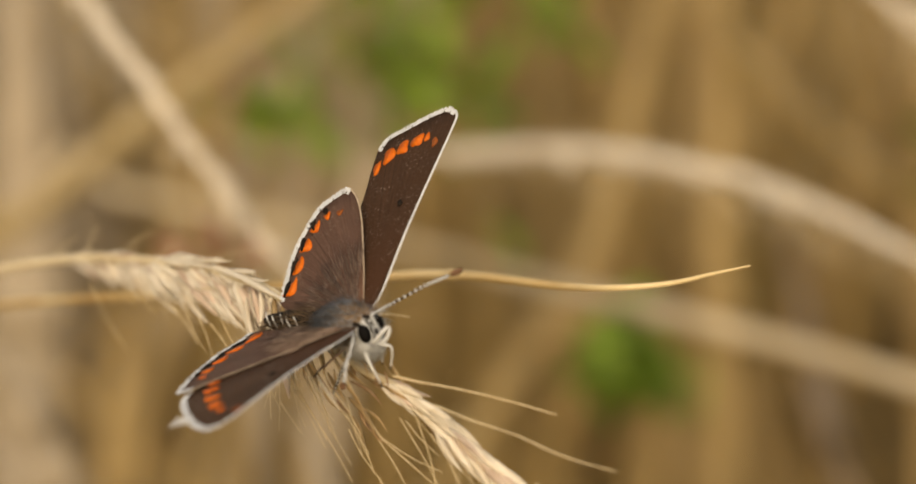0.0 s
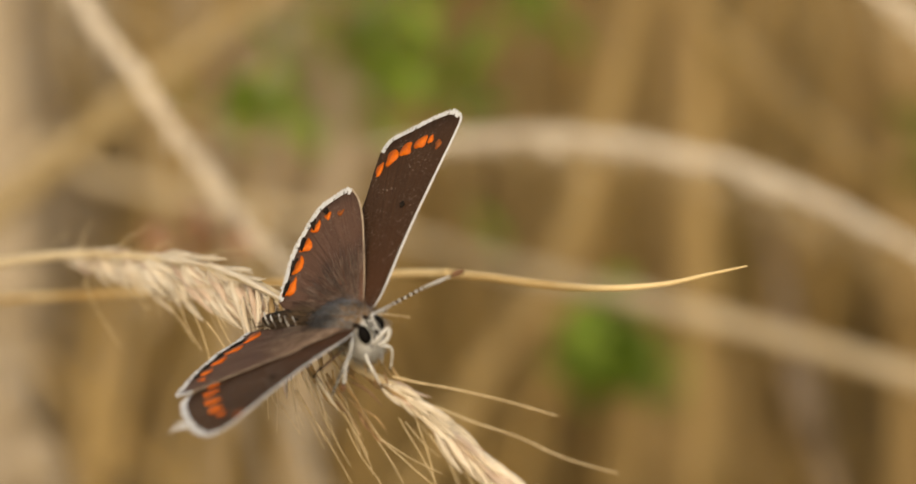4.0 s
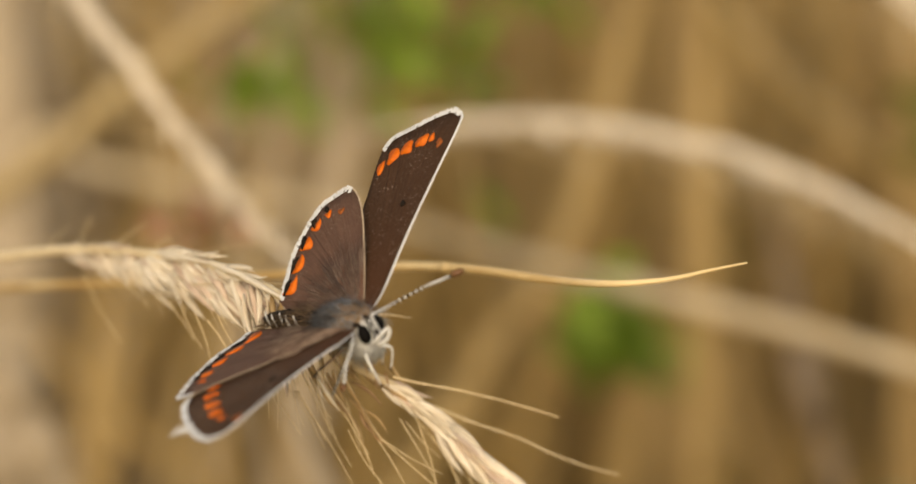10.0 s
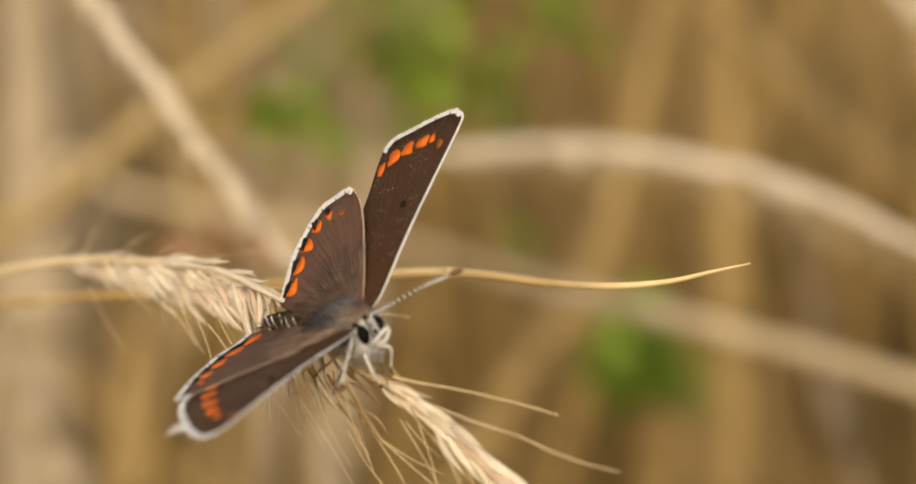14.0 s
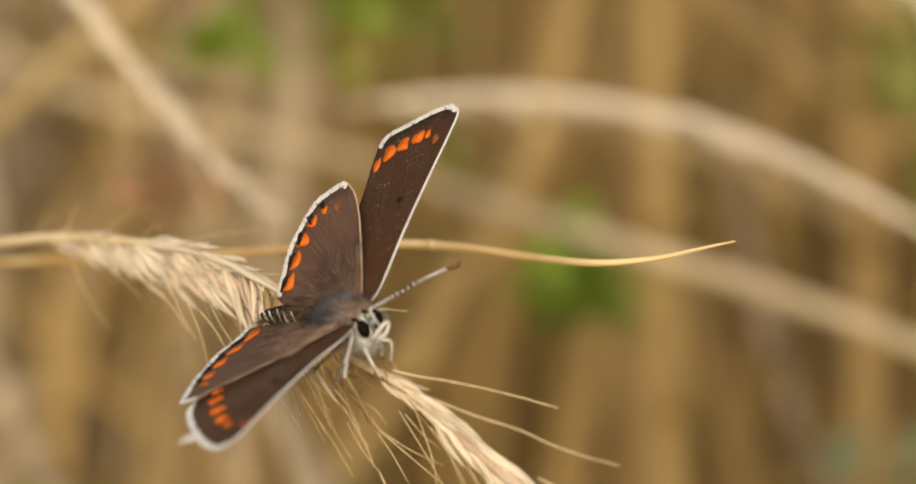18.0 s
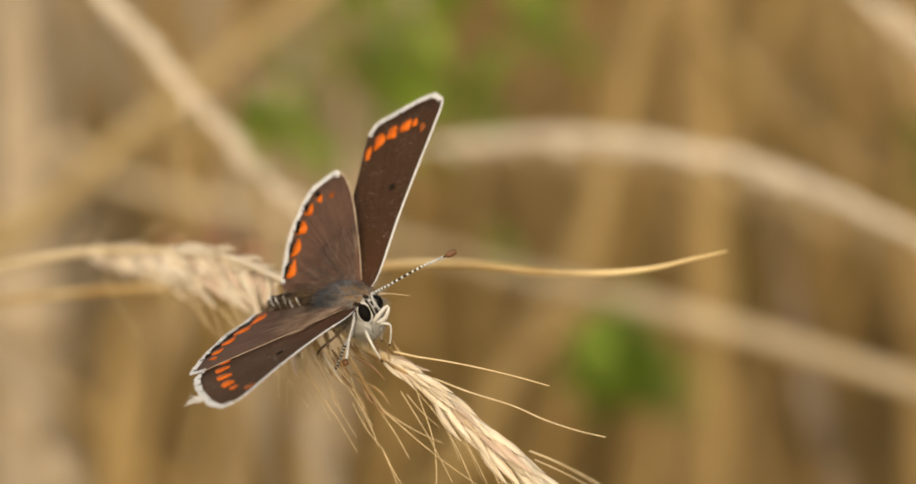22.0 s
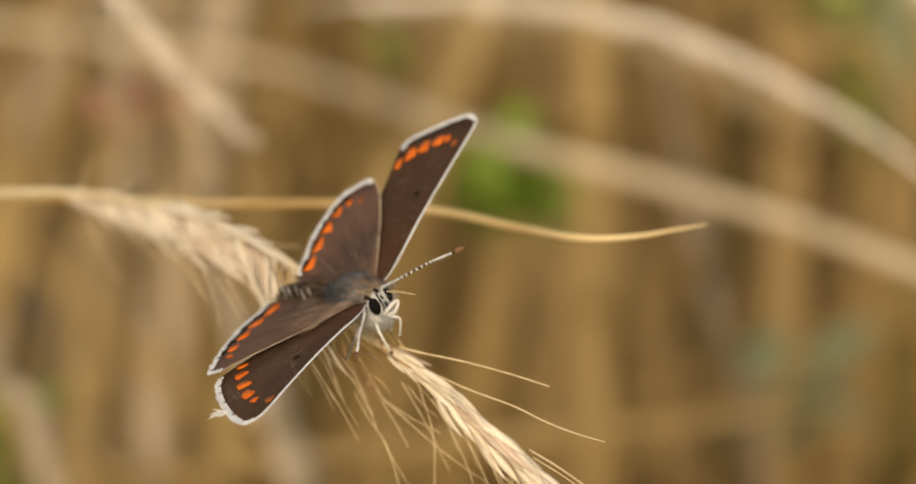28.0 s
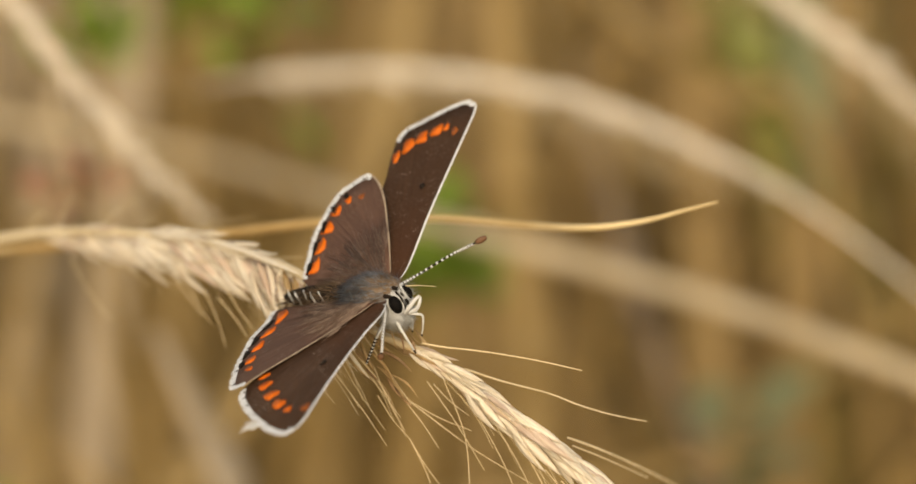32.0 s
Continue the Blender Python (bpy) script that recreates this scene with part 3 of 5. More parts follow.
# thin twigs that carry them
long_awn([(-7.51, 140.5, -6.28), (-6.44, 139.6, -7.92), (-5.36, 139.8, -9.81), (-4.28, 139.7, -11.57)], 0.07)
long_awn([(-8.08, 140.8, -6.65), (-7.55, 139.9, -8.10), (-6.47, 139.8, -9.60), (-5.39, 140.0, -11.57)], 0.07)
long_awn([(4.63, 134.6, -13.63), (6.00, 131.0, -13.96), (7.60, 126.5, -14.53), (9.17, 121.5, -15.21), (10.53, 117.0, -15.95)], 0.075)
long_awn([(4.93, 134.8, -14.17), (6.40, 131.5, -14.63), (8.05, 127.5, -15.25)], 0.055)
long_awn([(-4.44, 137.0, -3.98), (-3.59, 137.0, -4.01), (-2.58, 137.0, -4.15)], 0.028)
long_awn([(-17.2, 156.0, -2.9), (-13.6, 153.0, -2.7), (-9.9, 151.0, -2.7)], 0.05)

# stray awns on the far part of the ear
long_awn([(-26.8, 171.5, -0.4), (-26.4, 171.5, 0.5), (-25.9, 171.5, 1.5)], 0.036)
long_awn([(-23.4, 167.5, -0.4), (-22.5, 167.5, 0.4), (-21.3, 167.5, 1.1)], 0.036)
long_awn([(-20.6, 164.5, -0.7), (-20.1, 164.5, -0.2), (-19.6, 164.5, -0.0), (-19.3, 164.5, -0.3)], 0.036)
long_awn([(-18.2, 162.5, -1.1), (-15.6, 162.5, -0.6), (-12.4, 162.5, -0.3)], 0.036)
long_awn([(-29.2, 173.5, -0.6), (-28.7, 173.5, 0.0), (-27.8, 173.5, 0.7)], 0.036)
long_awn([(-26.0, 168.5, -2.7), (-25.0, 168.5, -5.0), (-23.4, 168.5, -7.5)], 0.036)

stem_tip = stalk("grass_stalk", [(-48.3, 208.0, -6.5), (-37.6, 195.0, -4.8), (-28.6, 184.0, -4.0), (-16.1, 173.0, -3.15), (-4.8, 164.7, -2.1), (0.9, 159.2, -2.0), (6.5, 154.5, -2.6), (10.1, 149.5, -2.7), (13.6, 148.5, -2.4), (16.2, 147.7, -1.8), (18.5, 147.3, -1.3)],
                 GOLD, 0.3, "thin golden dry grass stalk ending in a bare tip", tip=0.2)
arching = ear("grass_ear", [(-78.5, 439.8, -24.1), (-61.3, 427.0, -5.4), (-46.2, 414.3, 4.0), (-34.9, 402.4, 8.8), (-21.3, 390.8, 12.4), (-7.5, 379.3, 14.5), (6.5, 368.5, 15.2), (17.8, 358.0, 14.8), (29.3, 347.5, 13.0), (41.9, 337.6, 9.5), (50.4, 328.0, 5.5), (56.9, 318.4, 1.5), (64.5, 309.4, -3.8), (73.1, 300.6, -11.3), (81.0, 291.8, -19.6), (88.6, 283.5, -28.9)],
              "pale dry grass ear arching over on its stalk", 109.28, 206.75, 0.89, 4.58, 13.29, 0.65, 0.06, 21, mat=OLD, husks=HUSKS_BLEACHED, droop=0.02, awn_every=0.6, tight=0.2, core=0.89, fan=0.2, pieces=2, lower=0.65)
hanging = ear("grass_ear", [(-57.9, 259.6, 51.4), (-52.7, 259.6, 43.7), (-47.6, 259.6, 36.6), (-43.7, 259.6, 30.8), (-37.9, 259.6, 23.2), (-33.4, 259.6, 16.7), (-28.9, 259.6, 10.3), (-24.4, 259.6, 4.4), (-19.9, 259.6, -0.6), (-16.1, 259.6, -4.6)],
              "bleached dry grass ear hanging slantwise", 17.73, 78.52, 0.89, 3.29, 15.2, 0.5, 0, 22, mat=CREAM, husks=HUSKS_BLEACHED, awn_every=0.7, core=0.6, fan=0.12, pieces=1, way=[(-182.7, 323.2, -281.0), (-165.0, 309.4, 27.5), (-110.7, 276.1, 78.1), (-73.7, 261.9, 68.7)])
corner = ear("grass_ear", [(38.5, 309.4, 40.0), (46.3, 309.4, 33.4), (55.8, 309.4, 25.4), (64.6, 309.4, 18.1), (71.9, 309.4, 12.5), (78.5, 309.4, 6.9), (84.2, 309.4, 1.6), (90.9, 309.4, -5.4), (97.5, 309.4, -13.2)],
             "pale dry grass ear with fine awns, hanging over", 8.25, 79.75, 0.82, 3.7, 12.38, 0.55, 0.06, 23, mat=OLD, husks=HUSKS_BLEACHED, awn_every=0.6, core=0.5, fan=0.25, pieces=2, lower=0.65, way=[(200.2, 385.0, -308.0), (180.5, 368.5, 90.2), (114.9, 337.6, 129.3), (55.7, 317.6, 76.6)])
overhead = ear("grass_ear", [(2.0, 144.0, 30.9), (6.1, 144.0, 29.4), (10.1, 144.0, 27.2), (14.2, 144.0, 24.5), (17.2, 144.0, 22.1)],
               "dry grass ear with long fine awns, hanging over", 2.03, 15.21, 1.01, 4.26, 4.06, 0.3, 0.3, 24, mat=STRAW, way=[(131.5, 227.2, -239.1), (115.3, 207.5, 80.7), (53.8, 172.1, 91.4), (12.3, 148.5, 56.3), (0.0, 144.0, 36.5)])
leaning = stalk("grass_stalk", [(-92.1, 640.0, 14.1), (-68.2, 640.0, 9.3), (-44.5, 640.0, 5.2), (-12.7, 640.0, -0.8), (9.6, 561.1, -6.3), (26.7, 489.6, -10.4), (39.5, 430.1, -12.9), (53.3, 412.8, -16.3), (65.9, 396.4, -19.7), (77.5, 381.0, -23.3), (87.9, 365.9, -27.3), (101.9, 351.4, -33.1), (114.6, 337.6, -39.4)],
                PALE, 1.96, "thick pale grass stalk lying slantwise among others", tip=0.8)
for tip in ((15.4, 19.4), (19.6, 17.1), (22.3, 16.0), (22.9, 17.3), (27.5, 16.1), (30.8, 16.2)):
    foot = Vector((7 + 0.42 * (tip[0] - 15), 142, 27.6 - 0.3 * (tip[0] - 15))) * 1.0142
    end = Vector((tip[0], 142, tip[1])) * 1.0142
    base = overhead.matrix_basis.translation
    part("awn", tube(bmesh.new(), [V(p) - base for p in glide([foot, foot.lerp(end, 0.5) + Vector((0.5, 0, 0.5)), end], 6)], lambda r: 0.075 * MM * (1 - 0.5 * r), 6), AWN, overhead)
stalk("grass_stalk", [(-104.9, 460.0, -8.2), (-93.4, 460.0, -0.2), (-77.5, 460.0, 10.2), (-60.5, 460.0, 24.9), (-43.3, 460.0, 37.5), (-25.2, 460.0, 51.1), (-9.0, 460.0, 66.1)], HALF, 2.73, "tan dry grass stalk leaning over", tip=0.8)
stalk("grass_stalk", [(136.5, 640.0, 2.9), (117.5, 640.0, 17.1), (98.3, 640.0, 33.0), (82.6, 640.0, 48.9), (65.0, 640.0, 66.5), (50.8, 640.0, 85.5)], TAN, 8.67, "broad tan dry grass blade leaning over", flat=0.3)
stalk("grass_stalk", [(-59.1, 385.0, -51.6), (-63.9, 385.0, -39.3), (-68.2, 385.0, -29.6), (-72.2, 385.0, -22.0), (-77.0, 385.0, -16.8), (-83.5, 385.0, -15.2)], MILKY, 2.6, "faded pale dry grass leaf drooping outwards")
stalk("grass_stalk", [(-39.4, 402.4, -71.8), (-22.9, 402.4, -69.4), (1.7, 402.4, -66.1), (32.7, 402.4, -63.1), (63.4, 402.4, -60.0), (89.0, 402.4, -57.0)], TAN, 1.89, "tan dry grass stalk lying level near the ground")
stalk("dry_grass_plant", [(-15.8, 640.0, -85.8), (-3.2, 640.0, -65.2), (12.6, 640.0, -38.4), (25.4, 640.0, -19.2), (36.4, 640.0, -0.2), (47.0, 640.0, 36.0), (58.0, 640.0, 80.0)], FADED, 7.2, "broad tan dead grass blade", flat=0.3)
stalk("dry_grass_plant", [(-114.3, 640.0, -92.2), (-116.5, 640.0, -28.8), (-117.5, 640.0, 34.6), (-119.0, 640.0, 98.1)], MILKY, 9.41, "broad pale grass blade standing upright", flat=0.3)
stalk("dry_grass_plant", [(74.5, 640.0, -92.3), (72.5, 640.0, -28.6), (71.9, 640.0, 34.9), (72.5, 640.0, 98.4)], TAN, 5.18, "upright tan dead grass blade", flat=0.3)
stalk("dry_grass_plant", [(-93.5, 640.0, -92.3), (-91.2, 640.0, -44.6), (-89.6, 640.0, -13.0)], TAN, 5.04, "upright tan dead grass blade", flat=0.3)
# added sheet for a shaded gap in the grass, the shade put into its grey
stalk("grey_gap_sheet", [(94.2, 538.9, -72.8), (88.1, 532.9, -54.2), (80.5, 527.5, -27.2), (74.9, 522.2, -4.6), (69.6, 516.4, 14.6)], GREY, 8.52, "broad grey-brown sheet standing in for a shaded gap in the grass", flat=0.25)

stalk("dry_grass_plant", [(-7.3, 352.7, -64.7), (-12.6, 352.7, -51.4), (-18.2, 352.7, -38.2), (-23.5, 352.7, -25.0)], MILKY, 3.82, "upright pale dead grass blade", flat=0.3)
stalk("dry_grass_plant", [(-69.4, 640.0, -114.2), (-66.2, 640.0, -80.6), (-63.2, 640.0, -54.0)], FADED, 4.8, "upright faded dead grass blade", flat=0.3)
stalk("dry_grass_plant", [(-53.3, 607.9, -17.4), (-66.3, 607.9, -51.9), (-77.0, 607.9, -96.5)], FADED, 2.63, "upright faded dead grass blade", flat=0.3)
stalk("dry_grass_plant", [(-70.9, 607.9, -6.9), (-80.0, 607.9, -38.1), (-84.7, 607.9, -67.9)], FADED, 2.43, "upright faded dead grass blade", flat=0.3)


def far_blades(first, last, gap, seed, kit):
    """Upright dead blades of many tones well behind the ear."""
    rnd = random.Random(seed)
    x = first
    while x < last:
        d = rnd.uniform(950, 1600)
        k = d / 430
        mat, tone = rnd.choice(kit)
        lean = rnd.gauss(0, 24)
        stalk("dry_grass_plant", [((x - lean) * k, d, -110 * k), ((x - 0.2 * lean) * k, d, -30 * k), ((x + 0.8 * lean) * k, d, 40 * k), ((x + 2.2 * lean) * k, d + 8, (70 + 50 * rnd.random()) * k)],
              mat, rnd.uniform(2.2, 5.6) * k, "upright %s dead grass blade in a dry meadow" % tone, flat=0.3)
        x += rnd.uniform(0.6, 1.4) * gap


far_blades(-150, -20, 4.2, 12, ((MILKY, "pale"), (MILKY, "pale"), (MILKY, "pale"), (FADED, "faded")))
far_blades(-20, 45, 4.6, 13, ((FADED, "faded"), (TAN, "tan"), (TAN, "tan")))
far_blades(45, 95, 4.6, 14, ((OLIVE, "olive"), (DUSK, "brown"), (DUSK, "brown")))
far_blades(95, 240, 4.8, 15, ((DUSK, "brown"), (DUSK, "brown"), (OLIVE, "olive")))
weed("green_weed", (38.0, 513.1, -28.2), 11.5, 80, GREEN, "small green weed with pointed leaves in dry grass", 21, 0.6, loose=0.8)
weed("green_weed", (-30.1, 368.5, 20.0), 6.02, 20, GREEN, "small green weed with pointed leaves in dry grass", 2, 0.9, loose=0.6)
weed("green_weed", (-13.0, 640.0, 49.0), 19.0, 44, GREEN, "upright green weed in dry grass", 3, 0.95, loose=1.3, broad=0.45)
weed("green_weed", (21.6, 640.0, 58.4), 16, 12, GREEN, "upright green weed in dry grass", 4, 0.95, loose=1.0, broad=0.4)
weed("green_weed", (3.3, 481.2, 26.9), 8.4, 12, GREEN, "upright green weed in dry grass", 5, 0.6, loose=1.0)
weed("green_weed", (-25.4, 640.0, 50.8), 15.06, 8, VERDANT, "upright olive-green weed in dry grass", 15, 0.9, loose=1.2)
weed("green_weed", (133.8, 640.0, 20.4), 23.27, 6, VERDANT, "upright olive-green weed in dry grass", 6, 0.9)
weed("green_weed", (-66.5, 413.2, -74.5), 13.0, 30, GREEN, "small green weed with pointed leaves in dry grass", 7, 0.8, loose=0.9)
weed("sage_weed", (119.0, 607.9, -93.0), 20.0, 14, SAGE, "grey-green leafy weed in dry grass", 9, 0.6, loose=0.8)


def broad_leaf(name, pts, width, mat, label):
    """One broad upright leaf on a thin stem from the ground."""
    line = glide([V(p) for p in pts], 6)
    foot = Vector((line[0].x, line[0].y + 0.01, -0.01))
    ob = thing(name, Matrix.Translation(foot), label, "plant")
    part("stem", tube(bmesh.new(), [p - foot for p in glide([foot, foot.lerp(line[0], 0.5) + Vector((0.003, 0, 0)), line[0]], 5)], 0.0009, 7), TAN, ob)
    part("leaf", tube(bmesh.new(), [p - foot for p in line], lambda s: 0.5 * width * MM * math.sin(math.pi * (0.06 + 0.9 * s)) ** 0.7, 10, 0.2), mat, ob)
    return ob


broad_leaf("sage_plant", [(158.1, 640.0, -28.7), (156.3, 640.0, -0.2), (155.0, 640.0, 31.4), (152.8, 640.0, 67.9)], 14.45, SAGE, "broad grey-green living leaf standing upright")
broad_leaf("green_grass_plant", [(147.8, 640.0, -25.2), (145.5, 640.0, -3.3), (142.2, 640.0, 25.0), (137.5, 640.0, 54.9)], 9.5, VERDANT, "upright olive-green living leaf")
broad_leaf("green_grass_plant", [(64.8, 640.0, -50.0), (68.4, 640.0, -28.6), (70.2, 640.0, -12.2), (71.4, 640.0, 6.0)], 5.2, VERDANT, "slender olive-green living leaf")


# ---- butterfly ----
HINGE = Vector((-6.6, 139.3, -4.6))
AHEAD = Vector((0.7594, -0.6440, 0.0921)).normalized()
BACK = Vector((-0.49, -0.47, 0.73))
BACK = (BACK - AHEAD * BACK.dot(AHEAD)).normalized()
LEFT = BACK.cross(AHEAD)
BODY = VIEW @ Matrix.Translation(HINGE * MM) @ Matrix((AHEAD, LEFT, BACK)).transposed().to_4x4()
butterfly = thing("butterfly", BODY, "brown butterfly with white-fringed wings and orange spots, half-open on dry grass", "butterfly")


def wing_shape(root, costa, margin, inner, side, camber):
    """Points from root along the costa, the outer margin and the inner edge, as (ahead, outward) in millimetres."""
    flat = lambda p: Vector((p[0], side * p[1], 0))
    lines = [glide([flat(p) for p in run], 8) for run in ((root, *costa), (costa[-1], *margin), (margin[-1], *inner))]
    reach = max((p - flat(root)).length for p in lines[0])

    def high(p):
        d = (p - flat(root)).length / reach
        return camber * math.sin(math.pi * min(1, d)) * 0.9
    return flat(root), lines, high


def wing(name, root, costa, margin, inner, side, camber, spots, label, lift=0.0, fringe=0.40, edge=0.17, dots=(), scales=WING, edging=FRINGE, hook=0.0):
    start, (front, outer, rear), high = wing_shape(root, costa, margin, inner, side, camber)
    rnd = random.Random(len(spots) + int(10 * side))
    centre = sum(front + outer + rear, Vector()) / (len(front) + len(outer) + len(rear))

    def inward(line, k, by):
        a, b = line[max(0, k - 1)], line[min(len(line) - 1, k + 1)]
        t = (b - a).normalized()
        n = Vector((-t.y, t.x, 0))
        n = n if n.dot(centre - line[k]) > 0 else -n
        return line[k] + n * by
    rim = [inward(front, k, edge * min(1, 3 * k / len(front))) for k in range(len(front))][:-1]
    rim += [inward(outer, k, fringe) for k in range(len(outer))][1:-1]
    rim += [rear[k] for k in range(len(rear))]
    at = lambda p, up=0.0: Vector((p.x, p.y, high(p) + lift + up)) * MM
    # the membrane, with ridges for the veins
    bm = bmesh.new()
    uv = bm.loops.layers.uv.new("grain")
    rings = 9
    grid = []
    for j in range(1, rings + 1):
        s = j / rings
        ring = []
        for k, p in enumerate(rim):
            q = start.lerp(p, s)
            vein = 0.035 * max(0, math.cos(k * 2 * math.pi / 5.0)) ** 6 * s * (1.1 - s)
            ring.append((bm.verts.new(at(q, vein)), (k / 5.0, s)))
        grid.append(ring)
    under = []
    for j in range(rings):
        under.append([(bm.verts.new(v.co - Vector((0, 0, 0.045 * MM))), w) for v, w in grid[j]])
    middle, below = bm.verts.new(at(start)), bm.verts.new(at(start, -0.045))

    def face(corners):
        try:
            f = bm.faces.new([c[0] for c in corners])
        except ValueError:
            return
        for loop, c in zip(f.loops, corners):
            loop[uv].uv = c[1]
    count = len(rim)
    for k in range(count - 1):
        face([(middle, (k / 5.0, 0)), grid[0][k], grid[0][k + 1]])
        face([(below, (k / 5.0, 0)), under[0][k + 1], under[0][k]])
        for j in range(rings - 1):
            face([grid[j][k], grid[j + 1][k], grid[j + 1][k + 1], grid[j][k + 1]])
            face([under[j][k], under[j][k + 1], under[j + 1][k + 1], under[j + 1][k]])
        face([grid[-1][k], under[-1][k], under[-1][k + 1], grid[-1][k + 1]])
    bmesh.ops.recalc_face_normals(bm, faces=bm.faces)
    ob = part(name, bm, scales, butterfly, label)
    # the fringe of hair scales along the outer margin
    bm = bmesh.new()
    for k in range(len(outer) - 1):
        for j in range(6):
            s = (j + rnd.random()) / 6
            p = outer[k].lerp(outer[k + 1], s)
            q = inward(outer, k, fringe + 0.10).lerp(inward(outer, k + 1, fringe + 0.10), s)
            tip = p + (p - q) * rnd.uniform(-0.3, 0.14) + Vector((rnd.uniform(-1, 1), rnd.uniform(-1, 1), 0)) * 0.04
            across = (outer[k + 1] - outer[k]).normalized() * rnd.uniform(0.03, 0.065)
            up = rnd.uniform(0.0, 0.03)
            a, b, c = at(q - across, 0.015 + up), at(q + across, 0.015 + up), at(tip + across * 0.5, up)
            d = at(tip - across * 0.5, up)
            e = at(q.lerp(tip, 0.5), -0.06)
            vs = [bm.verts.new(x) for x in (a, b, c, d, e)]
            for f in ((0, 1, 2, 3), (1, 0, 4), (2, 1, 4), (3, 2, 4), (0, 3, 4)):
                bm.faces.new([vs[i] for i in f])
    hair = part("fringe", bm, FRINGE, ob, "white fringe of hair scales")
    for f in hair.data.polygons:
        f.use_smooth = False
    bm = bmesh.new()
    for k in range(3, len(outer) - 2, 7):
        root, tip = inward(outer, k, fringe + 0.12), inward(outer, k, fringe * rnd.uniform(0.6, 0.9))
        across = (outer[k + 1] - outer[k - 1]).normalized()
        for shift in (-0.03, 0.03):
            tube(bm, [at(root + across * shift, 0.05), at(tip + across * shift * 1.5, 0.06)], lambda q: 0.022 * (1 - 0.6 * q) * MM, 4)
    part("dark_tick", bm, DARK, ob, "dark ends of the veins in the fringe")
    line = [at(inward(front, k, edge * 0.5 * min(1, 3 * k / len(front))), 0.01) for k in range(2, len(front))]
    part("costal_edge", tube(bmesh.new(), line, lambda s: (0.03 + edge * 0.40 * min(1, 4 * s)) * MM, 6, 0.45), edging, ob, "pale leading edge of the wing")
    for kind, mat, marks in (("orange_spot", ORANGE, spots), ("dark_spot", DARK, dots)):
        for u, w, long, wide, turn in marks:
            dull, long = long < 0, abs(long)
            bm = bmesh.new()
            c, s = math.cos(radians(turn * side)), math.sin(radians(turn * side))
            top, low = [], []
            shape = [rnd.uniform(0, 6.28), rnd.uniform(0, 6.28)]
            for i in range(18):
                a = 2 * math.pi * i / 18
                r = 1 + 0.10 * math.sin(2 * a + shape[0]) + 0.13 * math.sin(3 * a + shape[1]) + 0.08 * math.cos(4 * a + 0.6) + rnd.uniform(-0.05, 0.05)
                x, y = long * 0.5 * r * math.cos(a), wide * 0.5 * r * math.sin(a)
                y += hook * wide * ((2 * x / long) ** 2 - 0.4)
                p = Vector((u + x * c - y * s, side * w + x * s + y * c, 0))
                top.append(bm.verts.new(at(p, 0.045 if mat is ORANGE else 0.06)))
                low.append(bm.verts.new(at(p, 0.0)))
            bm.faces.new(top)
            bm.faces.new(low[::-1])
            for i in range(18):
                bm.faces.new((low[i], low[(i + 1) % 18], top[(i + 1) % 18], top[i]))
            bmesh.ops.recalc_face_normals(bm, faces=bm.faces)
            part(kind, bm, RUST if dull else mat, ob, "faint rusty spot" if dull else "")
    return ob


def base_hair(ob, side, seed, count):
    """Fine pale hairs that fan from the root over a hindwing."""
    rnd = random.Random(seed)
    bm = bmesh.new()
    for k in range(count):
        a = radians(rnd.uniform(98, 185))
        r = 4.3 * rnd.random() ** 0.8
        root = Vector((1.0 + r * math.cos(a), side * (0.7 + r * math.sin(a) * 0.9), 0.14 + 0.1 * rnd.random()))
        way = Vector((math.cos(a) + rnd.gauss(0, 0.12), side * (math.sin(a) + rnd.gauss(0, 0.12)), 0.08)).normalized()
        tip = root + way * rnd.uniform(0.8, 2.2)
        across = Vector((-way.y, way.x, 0)) * rnd.uniform(0.008, 0.02)
        vs = [bm.verts.new(p * MM) for p in (root + across, root - across, root + Vector((0, 0, 0.02)), tip)]
        for f in ((0, 1, 3), (1, 2, 3), (2, 0, 3)):
            bm.faces.new([vs[i] for i in f])
    part("hair", bm, FUR_DUST, ob, "fine pale hair over the wing's root")


fore_left = wing("forewing", (1.9, 0.7), [(2.52, 1.92), (3.05, 5.87), (3.60, 9.94), (3.98, 13.7), (3.72, 14.6)],
                 [(2.95, 15.0), (1.7, 14.75), (0.3, 14.17), (-1.45, 13.35), (-1.86, 12.4)], [(-1.78, 11.0), (-1.6, 9.3), (-1.4, 6.27), (-0.6, 3.3), (1.0, 1.0)],
                 1, 0.25, [(-1.3, 10.95, 1.1, 0.46, 88), (-0.62, 11.8, 1.12, 0.92, 77), (0.28, 12.28, 1.0, 0.9, 60), (1.33, 12.68, 1.02, 0.86, 62), (2.05, 12.82, 0.70, 0.36, 86), (2.82, 12.36, -0.66, 0.46, 92)],
                 "dark brown forewing, orange spots, white fringe", dots=[(1.72, 8.03, 0.34, 0.5, 0)], fringe=0.30)
